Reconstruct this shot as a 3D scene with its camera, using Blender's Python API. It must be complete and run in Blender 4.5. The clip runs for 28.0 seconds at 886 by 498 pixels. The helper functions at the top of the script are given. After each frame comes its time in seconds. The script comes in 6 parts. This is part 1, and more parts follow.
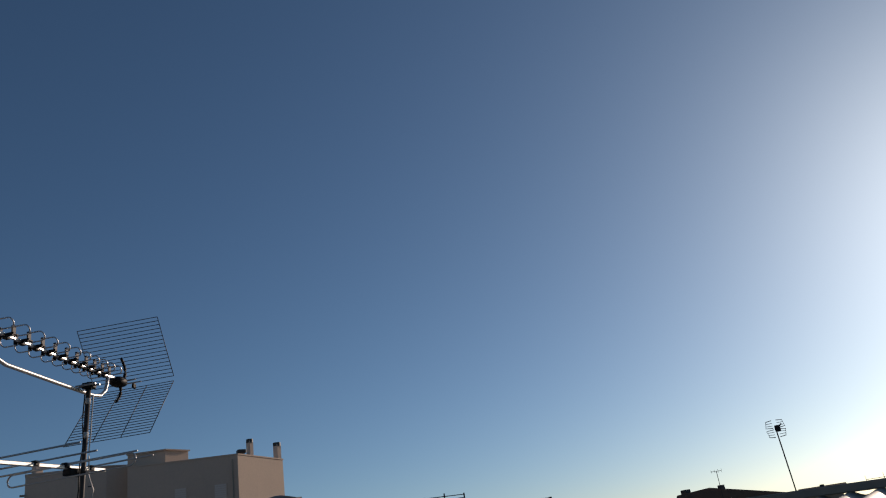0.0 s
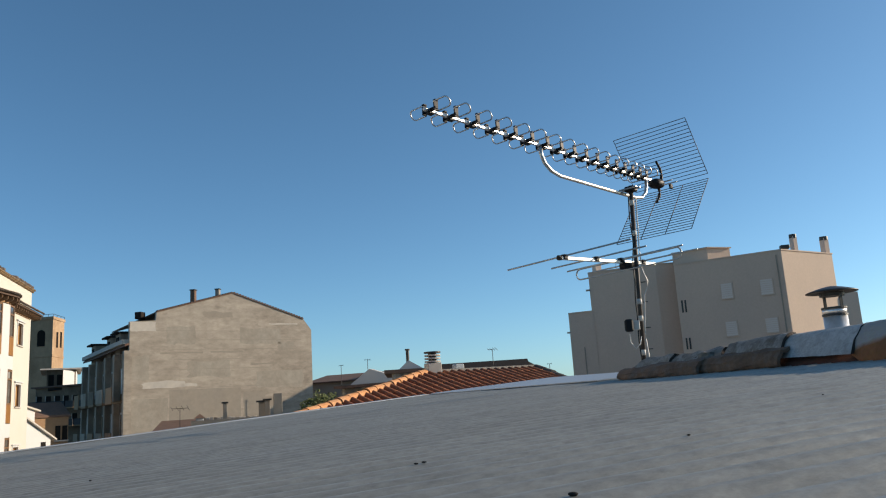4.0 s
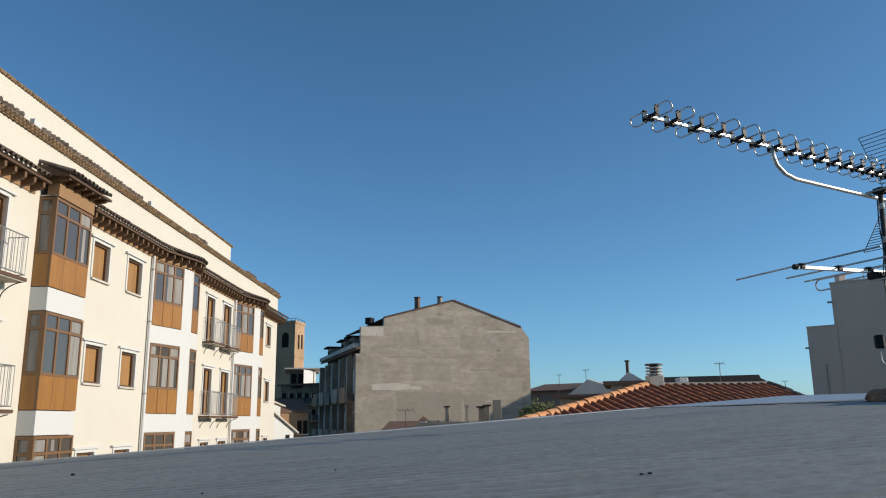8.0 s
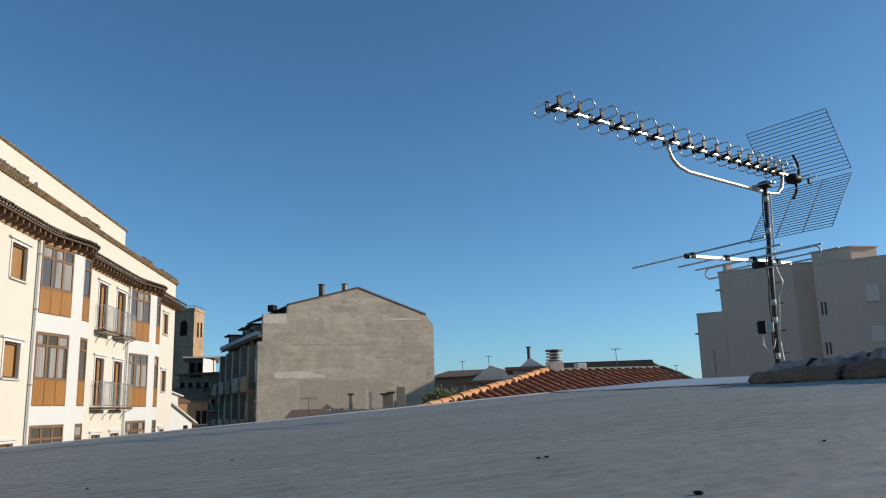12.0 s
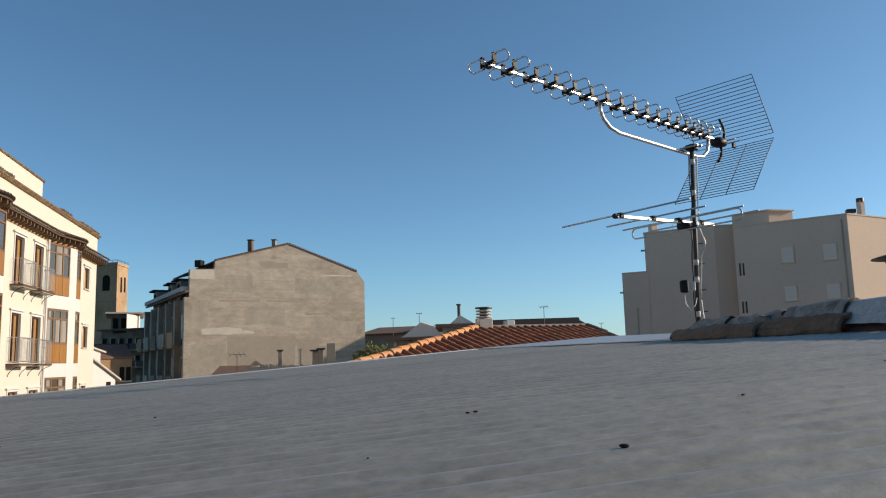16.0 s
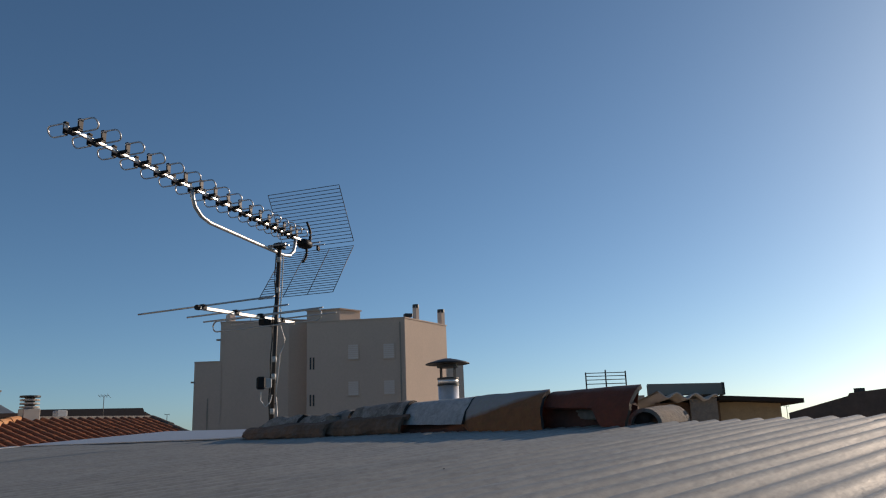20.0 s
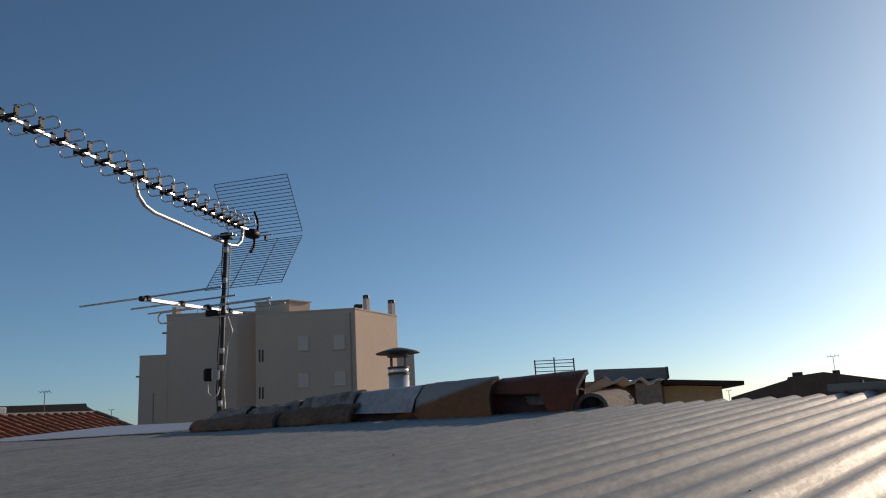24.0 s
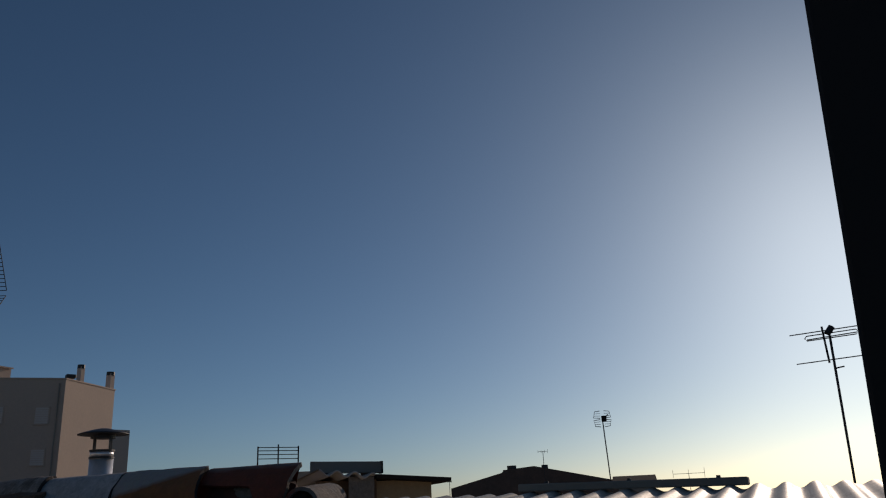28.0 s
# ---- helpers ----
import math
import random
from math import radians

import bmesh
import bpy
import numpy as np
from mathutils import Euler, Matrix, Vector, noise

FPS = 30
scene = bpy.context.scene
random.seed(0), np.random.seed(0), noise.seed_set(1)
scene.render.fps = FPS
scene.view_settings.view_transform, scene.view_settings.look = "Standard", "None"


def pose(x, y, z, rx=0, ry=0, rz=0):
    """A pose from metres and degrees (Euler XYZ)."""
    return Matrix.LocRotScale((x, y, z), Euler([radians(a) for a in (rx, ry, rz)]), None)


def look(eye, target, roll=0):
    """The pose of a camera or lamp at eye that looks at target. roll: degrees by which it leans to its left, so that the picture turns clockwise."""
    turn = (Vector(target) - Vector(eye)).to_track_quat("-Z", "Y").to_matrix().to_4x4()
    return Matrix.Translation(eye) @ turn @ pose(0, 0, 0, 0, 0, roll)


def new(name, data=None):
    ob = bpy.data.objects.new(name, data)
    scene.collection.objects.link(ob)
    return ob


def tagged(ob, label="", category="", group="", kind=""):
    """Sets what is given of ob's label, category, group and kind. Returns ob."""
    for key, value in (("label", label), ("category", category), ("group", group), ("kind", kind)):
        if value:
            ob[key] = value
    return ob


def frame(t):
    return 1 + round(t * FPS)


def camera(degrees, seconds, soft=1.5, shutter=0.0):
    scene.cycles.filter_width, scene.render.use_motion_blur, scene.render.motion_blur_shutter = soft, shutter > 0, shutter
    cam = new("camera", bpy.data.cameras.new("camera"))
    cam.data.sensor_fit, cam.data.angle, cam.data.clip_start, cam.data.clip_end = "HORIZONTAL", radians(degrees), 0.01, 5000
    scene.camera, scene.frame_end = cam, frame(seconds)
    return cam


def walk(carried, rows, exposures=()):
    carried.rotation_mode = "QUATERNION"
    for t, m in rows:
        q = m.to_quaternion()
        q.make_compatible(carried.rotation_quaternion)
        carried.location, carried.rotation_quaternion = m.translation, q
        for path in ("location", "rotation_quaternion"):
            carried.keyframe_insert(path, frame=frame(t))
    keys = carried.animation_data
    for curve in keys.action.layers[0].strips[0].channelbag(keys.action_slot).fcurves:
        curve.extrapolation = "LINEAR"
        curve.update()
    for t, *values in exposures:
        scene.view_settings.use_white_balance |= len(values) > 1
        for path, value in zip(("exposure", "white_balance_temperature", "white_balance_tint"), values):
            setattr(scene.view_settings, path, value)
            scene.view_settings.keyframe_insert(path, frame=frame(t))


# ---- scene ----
cam = camera(58.82, 28.0, soft=1.15)
ROWS = [
    (0.0, pose(0.027, 0.008, 10.521, 111.77, 7.84, -28.67)),
    (0.5, pose(0.023, 0.012, 10.521, 109.64, 6.82, -25.04)),
    (1.0, pose(0.017, 0.025, 10.519, 107.90, 6.44, -17.91)),
    (1.5, pose(0.011, 0.022, 10.509, 106.70, 4.06, -10.77)),
    (2.0, pose(0.008, 0.010, 10.504, 104.91, 3.92, -5.58)),
    (2.5, pose(0.008, 0.002, 10.499, 104.98, 4.01, -3.28)),
    (3.0, pose(0.008, 0.006, 10.487, 100.70, 1.51, 0.24)),
    (3.5, pose(0.008, -0.004, 10.489, 102.66, 3.09, 4.93)),
    (4.0, pose(0.010, -0.006, 10.491, 101.22, 3.54, 8.77)),
    (4.5, pose(0.009, -0.021, 10.493, 101.63, 2.46, 13.99)),
    (6.5, pose(0.013, -0.030, 10.500, 99.00, 3.70, 26.60)),
    (7.0, pose(0.012, -0.034, 10.491, 99.30, 2.31, 25.56)),
    (7.5, pose(0.008, -0.043, 10.484, 101.26, 0.99, 25.49)),
    (8.0, pose(0.010, -0.046, 10.486, 102.43, 0.60, 24.23)),
    (8.5, pose(0.010, -0.037, 10.486, 103.06, 0.28, 23.80)),
    (9.0, pose(0.013, -0.037, 10.488, 103.95, 0.25, 23.90)),
    (9.5, pose(0.011, -0.045, 10.486, 103.75, 0.38, 23.28)),
    (10.0, pose(0.010, -0.040, 10.487, 103.32, 0.83, 21.92)),
    (10.5, pose(0.010, -0.036, 10.489, 102.88, 1.44, 21.00)),
    (11.0, pose(0.012, -0.035, 10.488, 102.18, 1.48, 19.91)),
    (11.5, pose(0.012, -0.032, 10.488, 102.08, 1.40, 18.79)),
    (12.0, pose(0.011, -0.030, 10.486, 101.39, 1.50, 17.39)),
    (12.5, pose(0.010, -0.025, 10.488, 101.34, 1.57, 16.53)),
    (14.5, pose(0.006, -0.013, 10.488, 99.95, 1.57, 14.81)),
    (15.0, pose(0.006, -0.014, 10.486, 100.09, 1.69, 14.78)),
    (15.5, pose(0.007, -0.011, 10.488, 99.47, 1.72, 13.68)),
    (16.0, pose(0.006, -0.011, 10.485, 98.16, 1.52, 12.36)),
    (16.5, pose(0.006, 0.005, 10.483, 97.64, 0.40, 6.47)),
    (17.0, pose(0.000, 0.018, 10.493, 98.71, -1.02, -8.66)),
    (17.5, pose(-0.026, 0.018, 10.494, 96.86, 2.49, -14.25)),
    (18.0, pose(-0.024, 0.018, 10.500, 102.19, 3.35, -19.36)),
    (18.5, pose(-0.022, 0.026, 10.500, 100.99, 3.49, -19.61)),
    (19.0, pose(-0.020, 0.024, 10.494, 101.19, 3.68, -18.55)),
    (19.5, pose(-0.021, 0.025, 10.501, 102.14, 2.62, -18.77)),
    (20.0, pose(-0.019, 0.037, 10.523, 103.69, 2.08, -17.97)),
    (20.5, pose(-0.021, 0.043, 10.510, 102.45, 1.37, -16.58)),
    (21.0, pose(-0.019, 0.043, 10.500, 101.21, 0.94, -16.86)),
    (21.5, pose(-0.017, 0.037, 10.503, 100.16, 2.27, -16.19)),
    (22.0, pose(-0.014, 0.039, 10.506, 100.15, 3.01, -16.45)),
    (22.5, pose(-0.016, 0.033, 10.509, 102.84, 3.81, -20.77)),
    (24.5, pose(-0.016, 0.035, 10.514, 102.71, 3.06, -21.40)),
    (25.0, pose(-0.014, 0.038, 10.512, 101.73, 2.78, -20.61)),
    (25.5, pose(-0.016, 0.034, 10.510, 100.54, 2.05, -20.86)),
    (26.0, pose(-0.019, 0.033, 10.510, 100.90, 2.11, -19.52)),
    (26.5, pose(-0.014, 0.034, 10.515, 102.10, 2.37, -20.94)),
    (27.0, pose(-0.011, 0.032, 10.525, 106.85, 1.91, -26.76)),
    (27.5, pose(-0.003, 0.005, 10.533, 108.59, 2.21, -31.53)),
    (28.0, pose(0.016, -0.022, 10.532, 107.90, 2.50, -40.66)),
]
EXPOSURES = [(0.0, -0.5, 7450, 24), (1.0, 0.0, 7250, 22), (2.0, 0.5, 7250, 20), (3.0, 0.68, 7400, 16), (4.0, 0.76, 7400, 14), (7.0, 0.52, 7050, 14), (8.0, 0.58, 6750, 12), (9.0, 0.52, 6450, 12), (10.0, 0.52, 6400, 12), (12.0, 0.62, 6800, 12), (15.0, 0.74, 7330, 14), (16.0, 0.75, 7630, 16), (17.0, 0.62, 8030, 22), (18.0, 0.27, 7880, 22), (19.0, 0.12, 7530, 22), (20.0, 0.1, 7530, 22), (22.0, 0.17, 7880, 22), (25.0, 0.02, 7580, 21), (26.5, 0.05, 7330, 22), (27.0, -0.22, 7280, 22), (28.0, -1.15, 7180, 24)]
walk(cam, ROWS, EXPOSURES)

# ---- world, sun ----
EZ = 10.5            # height of the eye above the street
SUN_AZ, SUN_EL = 70.6, 17.6

world = bpy.data.worlds.new("sky")
scene.world = world
world.use_nodes = True
wn = world.node_tree.nodes
sky = wn.new("ShaderNodeTexSky")
sky.sky_type = "NISHITA"
sky.sun_disc = False
sky.sun_elevation = radians(SUN_EL)
sky.sun_rotation = radians(SUN_AZ)
sky.altitude = 600
sky.air_density = 0.75
sky.dust_density = 0.98
sky.ozone_density = 3.5
wn["Background"].inputs["Strength"].default_value = 0.096
sky_hue = wn.new("ShaderNodeHueSaturation")
sky_hue.inputs["Saturation"].default_value = 1.04
sky_hue.inputs["Hue"].default_value = 0.492
sky_tint = wn.new("ShaderNodeMix")
sky_tint.data_type, sky_tint.blend_type = "RGBA", "MULTIPLY"
sky_tint.inputs[0].default_value = 1.0
sky_tint.inputs[7].default_value = (0.775, 1.0, 1.06, 1)
world.node_tree.links.new(sky.outputs[0], sky_hue.inputs["Color"])
world.node_tree.links.new(sky_hue.outputs[0], sky_tint.inputs[6])
world.node_tree.links.new(sky_tint.outputs[2], wn["Background"].inputs["Color"])

sun_data = bpy.data.lights.new("sun", "SUN")
sun_data.energy = 3.2
sun_data.angle = radians(0.5)
sun_data.color = (1.0, 0.9, 0.76)
sun = new("sun", sun_data)
_a, _e = radians(SUN_AZ), radians(SUN_EL)
sun_dir = Vector((math.sin(_a) * math.cos(_e), math.cos(_a) * math.cos(_e), math.sin(_e)))
sun.matrix_world = look(sun_dir * 50 + Vector((0, 0, EZ)), Vector((0, 0, EZ)))


# ---- materials ----
def material(name, base, rough=0.8, metal=0.0, grain=0.0, grain_scale=60.0, stain=None, stain_amt=0.0,
             stain_scale=2.0, bump=0.0, bump_scale=80.0, per_object=0.0, island=0.0, spec=0.5, stretch=(1, 1, 1),
             rough_var=0.0, streak=0.0, turn=None, blotch=None, blotch_amt=0.0, blotch_scale=10.0):
    """A procedural surface: base colour, fine grain, broad stains, bump, and a change from piece to piece."""
    m = bpy.data.materials.new(name)
    m.use_nodes = True
    nt = m.node_tree
    N, L = nt.nodes, nt.links
    b = N["Principled BSDF"]
    b.inputs["Roughness"].default_value = rough
    b.inputs["Metallic"].default_value = metal
    b.inputs["Specular IOR Level"].default_value = spec
    geo = N.new("ShaderNodeNewGeometry")
    mp = N.new("ShaderNodeMapping")
    mp.inputs["Scale"].default_value = stretch
    if turn is not None:
        mp.vector_type = "TEXTURE"
        mp.inputs["Rotation"].default_value = (0, 0, radians(turn))
    L.new(geo.outputs["Position"], mp.inputs["Vector"])

    def tex(scale, detail, rough_):
        n = N.new("ShaderNodeTexNoise")
        n.inputs["Scale"].default_value = scale
        n.inputs["Detail"].default_value = detail
        n.inputs["Roughness"].default_value = rough_
        L.new(mp.outputs[0], n.inputs["Vector"])
        return n.outputs["Fac"]

    def ramp(fac, a, c):
        n = N.new("ShaderNodeMapRange")
        n.inputs["From Min"].default_value, n.inputs["From Max"].default_value = a, c
        L.new(fac, n.inputs["Value"])
        return n.outputs[0]

    def mix(kind, fac, a, c):
        n = N.new("ShaderNodeMix")
        n.data_type, n.blend_type = "RGBA", kind
        for sock, v in ((n.inputs[0], fac), (n.inputs[6], a), (n.inputs[7], c)):
            if isinstance(v, bpy.types.NodeSocket):
                L.new(v, sock)
            elif isinstance(v, (int, float)):
                sock.default_value = v
            else:
                sock.default_value = (*v, 1)
        return n.outputs[2]

    def mul(v, k):
        n = N.new("ShaderNodeMath")
        n.operation = "MULTIPLY"
        L.new(v, n.inputs[0])
        n.inputs[1].default_value = k
        return n.outputs[0]

    col = mix("MIX", 0.0, base, base)
    if stain is not None:
        col = mix("MIX", mul(ramp(tex(stain_scale, 6, 0.62), 0.42, 0.66), stain_amt), col, stain)
    if blotch is not None:
        col = mix("MIX", mul(ramp(tex(blotch_scale, 7, 0.7), 0.47, 0.6), blotch_amt), col, blotch)
        col = mix("MIX", mul(ramp(tex(blotch_scale * 3.1, 4, 0.6), 0.6, 0.68), blotch_amt * 0.8), col, [c * 0.55 for c in base])
    if streak:
        st = N.new("ShaderNodeTexNoise")
        st.inputs["Scale"].default_value = 3.0
        st.inputs["Detail"].default_value = 5
        m2 = N.new("ShaderNodeMapping")
        m2.inputs["Scale"].default_value = (1.0, 1.0, 0.12)
        L.new(geo.outputs["Position"], m2.inputs["Vector"])
        L.new(m2.outputs[0], st.inputs["Vector"])
        col = mix("MULTIPLY", mul(ramp(st.outputs["Fac"], 0.5, 0.75), streak), col, (0.55, 0.53, 0.5))
    if grain:
        col = mix("MULTIPLY", grain, col, mix("MIX", ramp(tex(grain_scale, 5, 0.7), 0.3, 0.7), (0.45, 0.45, 0.45), (1.25, 1.25, 1.25)))
    if per_object or island:
        if island:
            rnd = geo.outputs["Random Per Island"]
        else:
            rnd = N.new("ShaderNodeObjectInfo").outputs["Random"]
        k = per_object or island
        col = mix("MULTIPLY", 1.0, col, mix("MIX", rnd, (1 - k, 1 - k, 1 - k), (1 + k * 0.6, 1 + k * 0.55, 1 + k * 0.5)))
    L.new(col, b.inputs["Base Color"])
    if rough_var:
        r = N.new("ShaderNodeMapRange")
        r.inputs["To Min"].default_value, r.inputs["To Max"].default_value = rough - rough_var, rough + rough_var
        L.new(tex(stain_scale * 2.3, 4, 0.6), r.inputs["Value"])
        L.new(r.outputs[0], b.inputs["Roughness"])
    if bump:
        bn = N.new("ShaderNodeBump")
        bn.inputs["Strength"].default_value = bump
        bn.inputs["Distance"].default_value = 0.02
        L.new(tex(bump_scale, 5, 0.6), bn.inputs["Height"])
        L.new(bn.outputs[0], b.inputs["Normal"])
    return m


def glass(name, tint=(0.05, 0.06, 0.07), rough=0.05):
    m = bpy.data.materials.new(name)
    m.use_nodes = True
    b = m.node_tree.nodes["Principled BSDF"]
    b.inputs["Base Color"].default_value = (*tint, 1)
    b.inputs["Roughness"].default_value = rough
    b.inputs["Specular IOR Level"].default_value = 0.8
    return m


M_GROUND = material("street_ground", (0.13, 0.115, 0.095), 0.9, grain=0.3, grain_scale=3, stain=(0.1, 0.092, 0.08), stain_amt=0.6, stain_scale=0.05)
M_SHEET = material("weathered_zinc_sheet", (0.352, 0.349, 0.312), 0.57, 0.5, grain=0.42, grain_scale=70, stain=(0.268, 0.268, 0.238),
                   stain_amt=0.5, stain_scale=3.0, bump=0.08, bump_scale=55, rough_var=0.07, turn=26, stretch=(1.9, 1, 1),
                   blotch=(0.45, 0.445, 0.4), blotch_amt=0.34, blotch_scale=16)
M_FLASH = material("smooth_zinc_flashing", (0.44, 0.455, 0.47), 0.45, 0.55, grain=0.15, grain_scale=25, stain=(0.4, 0.41, 0.42), stain_amt=0.4, stain_scale=4)
M_CREAM = material("cream_render", (0.555, 0.525, 0.46), 0.9, grain=0.08, grain_scale=40, stain=(0.52, 0.48, 0.4), stain_amt=0.3, stain_scale=0.7, bump=0.08, streak=0.03)
M_WHITE = material("white_paint", (0.53, 0.535, 0.525), 0.8, grain=0.06, grain_scale=30, stain=(0.55, 0.56, 0.55), stain_amt=0.25, stain_scale=1.2)
M_CONC = material("raw_cement_render", (0.375, 0.33, 0.272), 0.95, stretch=(0.6, 0.6, 1.5), grain=0.4, grain_scale=2.2, stain=(0.25, 0.215, 0.175), stain_amt=0.85,
                  stain_scale=0.3, blotch=(0.48, 0.42, 0.35), blotch_amt=0.4, blotch_scale=0.8, bump=0.2, bump_scale=6, streak=0.2)
M_CONC2 = material("patched_cement", (0.29, 0.255, 0.21), 0.95, grain=0.2, grain_scale=3, stain=(0.25, 0.23, 0.2), stain_amt=0.5, stain_scale=0.6)
M_CONC4 = material("greyer_cement", (0.335, 0.305, 0.255), 0.95, grain=0.35, grain_scale=2.6, stain=(0.28, 0.245, 0.2), stain_amt=0.7, stain_scale=0.5, bump=0.15, bump_scale=6)
M_CONC3 = material("pale_cement", (0.5, 0.46, 0.4), 0.95, grain=0.2, grain_scale=3, stain=(0.38, 0.36, 0.33), stain_amt=0.5, stain_scale=0.8)
M_PINK = material("pinkish_render", (0.57, 0.44, 0.345), 0.92, grain=0.12, grain_scale=6, stain=(0.49, 0.385, 0.31), stain_amt=0.4, stain_scale=0.25, streak=0.04)
M_PINK2 = material("pale_trim_render", (0.63, 0.49, 0.39), 0.92, grain=0.08, grain_scale=8)
M_WOOD = material("varnished_wood", (0.3, 0.135, 0.028), 0.45, grain=0.35, grain_scale=9, stain=(0.21, 0.09, 0.02), stain_amt=0.5, stain_scale=3, stretch=(1, 1, 0.15))
M_DARKWOOD = material("dark_brown_wood", (0.095, 0.05, 0.026), 0.6, grain=0.3, grain_scale=12, stretch=(1, 1, 0.2))
M_FRAME = material("brown_painted_frame", (0.17, 0.09, 0.04), 0.5, grain=0.2, grain_scale=10)
M_TILE_DK = material("old_roof_tile", (0.095, 0.07, 0.055), 0.9, grain=0.4, grain_scale=9, stain=(0.2, 0.18, 0.15), stain_amt=0.5, stain_scale=2.5, island=0.4)
M_TILE_OR = material("orange_clay_tile", (0.27, 0.085, 0.034), 0.9, grain=0.3, grain_scale=18, stain=(0.22, 0.085, 0.045), stain_amt=0.6, stain_scale=2, per_object=0.16, bump=0.1)
# lighter copy of the orange clay, with the sunlight put into its colour
M_TILE_LT = material("clay_tile_painted_sunlit", (0.56, 0.25, 0.1), 0.85, grain=0.25, grain_scale=18, stain=(0.5, 0.3, 0.17), stain_amt=0.5, stain_scale=3, per_object=0.25)
M_STONE = material("tower_stone", (0.4, 0.27, 0.165), 0.95, grain=0.3, grain_scale=1.5, stain=(0.25, 0.15, 0.08), stain_amt=0.6, stain_scale=0.4)
M_GLASS = glass("dark_window_glass", (0.075, 0.068, 0.06), 0.08)
M_CURTAIN = material("net_curtain", (0.27, 0.255, 0.235), 0.7, grain=0.55, grain_scale=9, stretch=(1, 1, 0.08), stain=(0.15, 0.14, 0.13), stain_amt=0.6, stain_scale=3)
M_SHUTTER = material("white_roller_shutter", (0.64, 0.56, 0.49), 0.7, grain=0.1, grain_scale=20)
# weathered brown render, darkened in colour to carry the shade on these walls
M_SHADEWALL = material("weathered_shade_brown_render", (0.25, 0.175, 0.115), 0.92, grain=0.3, grain_scale=2, stain=(0.1, 0.065, 0.042), stain_amt=0.7, stain_scale=0.6, streak=0.3)
M_PIER = material("grey_brown_render", (0.42, 0.33, 0.25), 0.92, grain=0.3, grain_scale=2, stain=(0.24, 0.18, 0.13), stain_amt=0.6, stain_scale=0.7, streak=0.3)
M_OCHREWALL = material("orange_brown_render", (0.33, 0.2, 0.11), 0.9, grain=0.2, grain_scale=3, stain=(0.24, 0.15, 0.09), stain_amt=0.5, stain_scale=0.6)
M_SHUT = material("brown_shutter_wood", (0.33, 0.175, 0.06), 0.55, grain=0.25, grain_scale=9, stain=(0.19, 0.1, 0.04), stain_amt=0.5, stain_scale=3, stretch=(1, 1, 0.15))
M_IRON = material("black_iron", (0.03, 0.03, 0.032), 0.55, 0.3, grain=0.3, grain_scale=50)
M_STEEL = material("galvanised_rail", (0.45, 0.45, 0.44), 0.4, 0.7, grain=0.2, grain_scale=60)
M_ALU = material("bright_aluminium", (0.6, 0.6, 0.59), 0.38, 1.0, grain=0.25, grain_scale=90, stain=(0.5, 0.5, 0.49), stain_amt=0.4, stain_scale=14)
M_BOOM = material("white_oxidised_aluminium", (0.6, 0.6, 0.58), 0.42, 0.75, grain=0.2, grain_scale=80, stain=(0.65, 0.65, 0.64), stain_amt=0.4, stain_scale=16)
M_OCHRE = material("ochre_clay_tile_ends", (0.21, 0.14, 0.075), 0.9, grain=0.3, grain_scale=9, stain=(0.13, 0.085, 0.05), stain_amt=0.5, stain_scale=2.5, island=0.35)
M_MAST = material("dark_weathered_mast", (0.045, 0.041, 0.037), 0.55, 0.2, grain=0.4, grain_scale=70, stain=(0.1, 0.07, 0.05), stain_amt=0.5, stain_scale=12)
M_PLASTIC = material("black_plastic", (0.015, 0.015, 0.016), 0.5, spec=0.15, grain=0.2, grain_scale=60)
M_CABLE = material("white_cable", (0.55, 0.54, 0.5), 0.6, grain=0.2, grain_scale=60)
M_FLUE = material("stainless_flue", (0.86, 0.85, 0.83), 0.33, 0.6, grain=0.2, grain_scale=45, stain=(0.45, 0.43, 0.4), stain_amt=0.4, stain_scale=8)
M_CAPDK = material("sooty_cap", (0.05, 0.048, 0.045), 0.5, 0.4, grain=0.4, grain_scale=40)
# near-black base colour stands in for the missing light on the hatch frame
M_DARK = material("frame_darkened_as_unlit", (0.008, 0.007, 0.006), 0.8, grain=0.3, grain_scale=30)
M_BRICKY = material("ochre_block", (0.36, 0.27, 0.16), 0.9, grain=0.3, grain_scale=30, stain=(0.25, 0.2, 0.14), stain_amt=0.5, stain_scale=6, bump=0.2)
M_VOID = material("unlit_opening", (0.018, 0.016, 0.014), 0.9, spec=0.08, grain=0.2, grain_scale=5)
M_GREYROOF = material("grey_slate_roof", (0.035, 0.03, 0.027), 0.95, spec=0.05, grain=0.3, grain_scale=4)
M_BROWNROOF = material("far_tiled_roof", (0.17, 0.10, 0.07), 0.9, grain=0.4, grain_scale=3, stain=(0.12, 0.08, 0.06), stain_amt=0.5, stain_scale=0.8)
M_LEAF = material("green_leaves", (0.09, 0.115, 0.03), 0.7, grain=0.4, grain_scale=5, island=0.4)
M_BARK = material("bark", (0.12, 0.09, 0.06), 0.95, grain=0.4, grain_scale=20)
M_DEBRIS = material("dry_dark_debris", (0.012, 0.01, 0.008), 0.9, grain=0.3, grain_scale=200)
M_GREYWALL = material("grey_far_wall", (0.36, 0.31, 0.25), 0.9, grain=0.2, grain_scale=2, stain=(0.22, 0.2, 0.18), stain_amt=0.5, stain_scale=0.5)


# ---- mesh tools ----
def az(a, r, z=0.0):
    """A point r metres away in plan at the bearing a (degrees from +y towards +x), z above the eye."""
    return Vector((r * math.sin(radians(a)), r * math.cos(radians(a)), EZ + z))


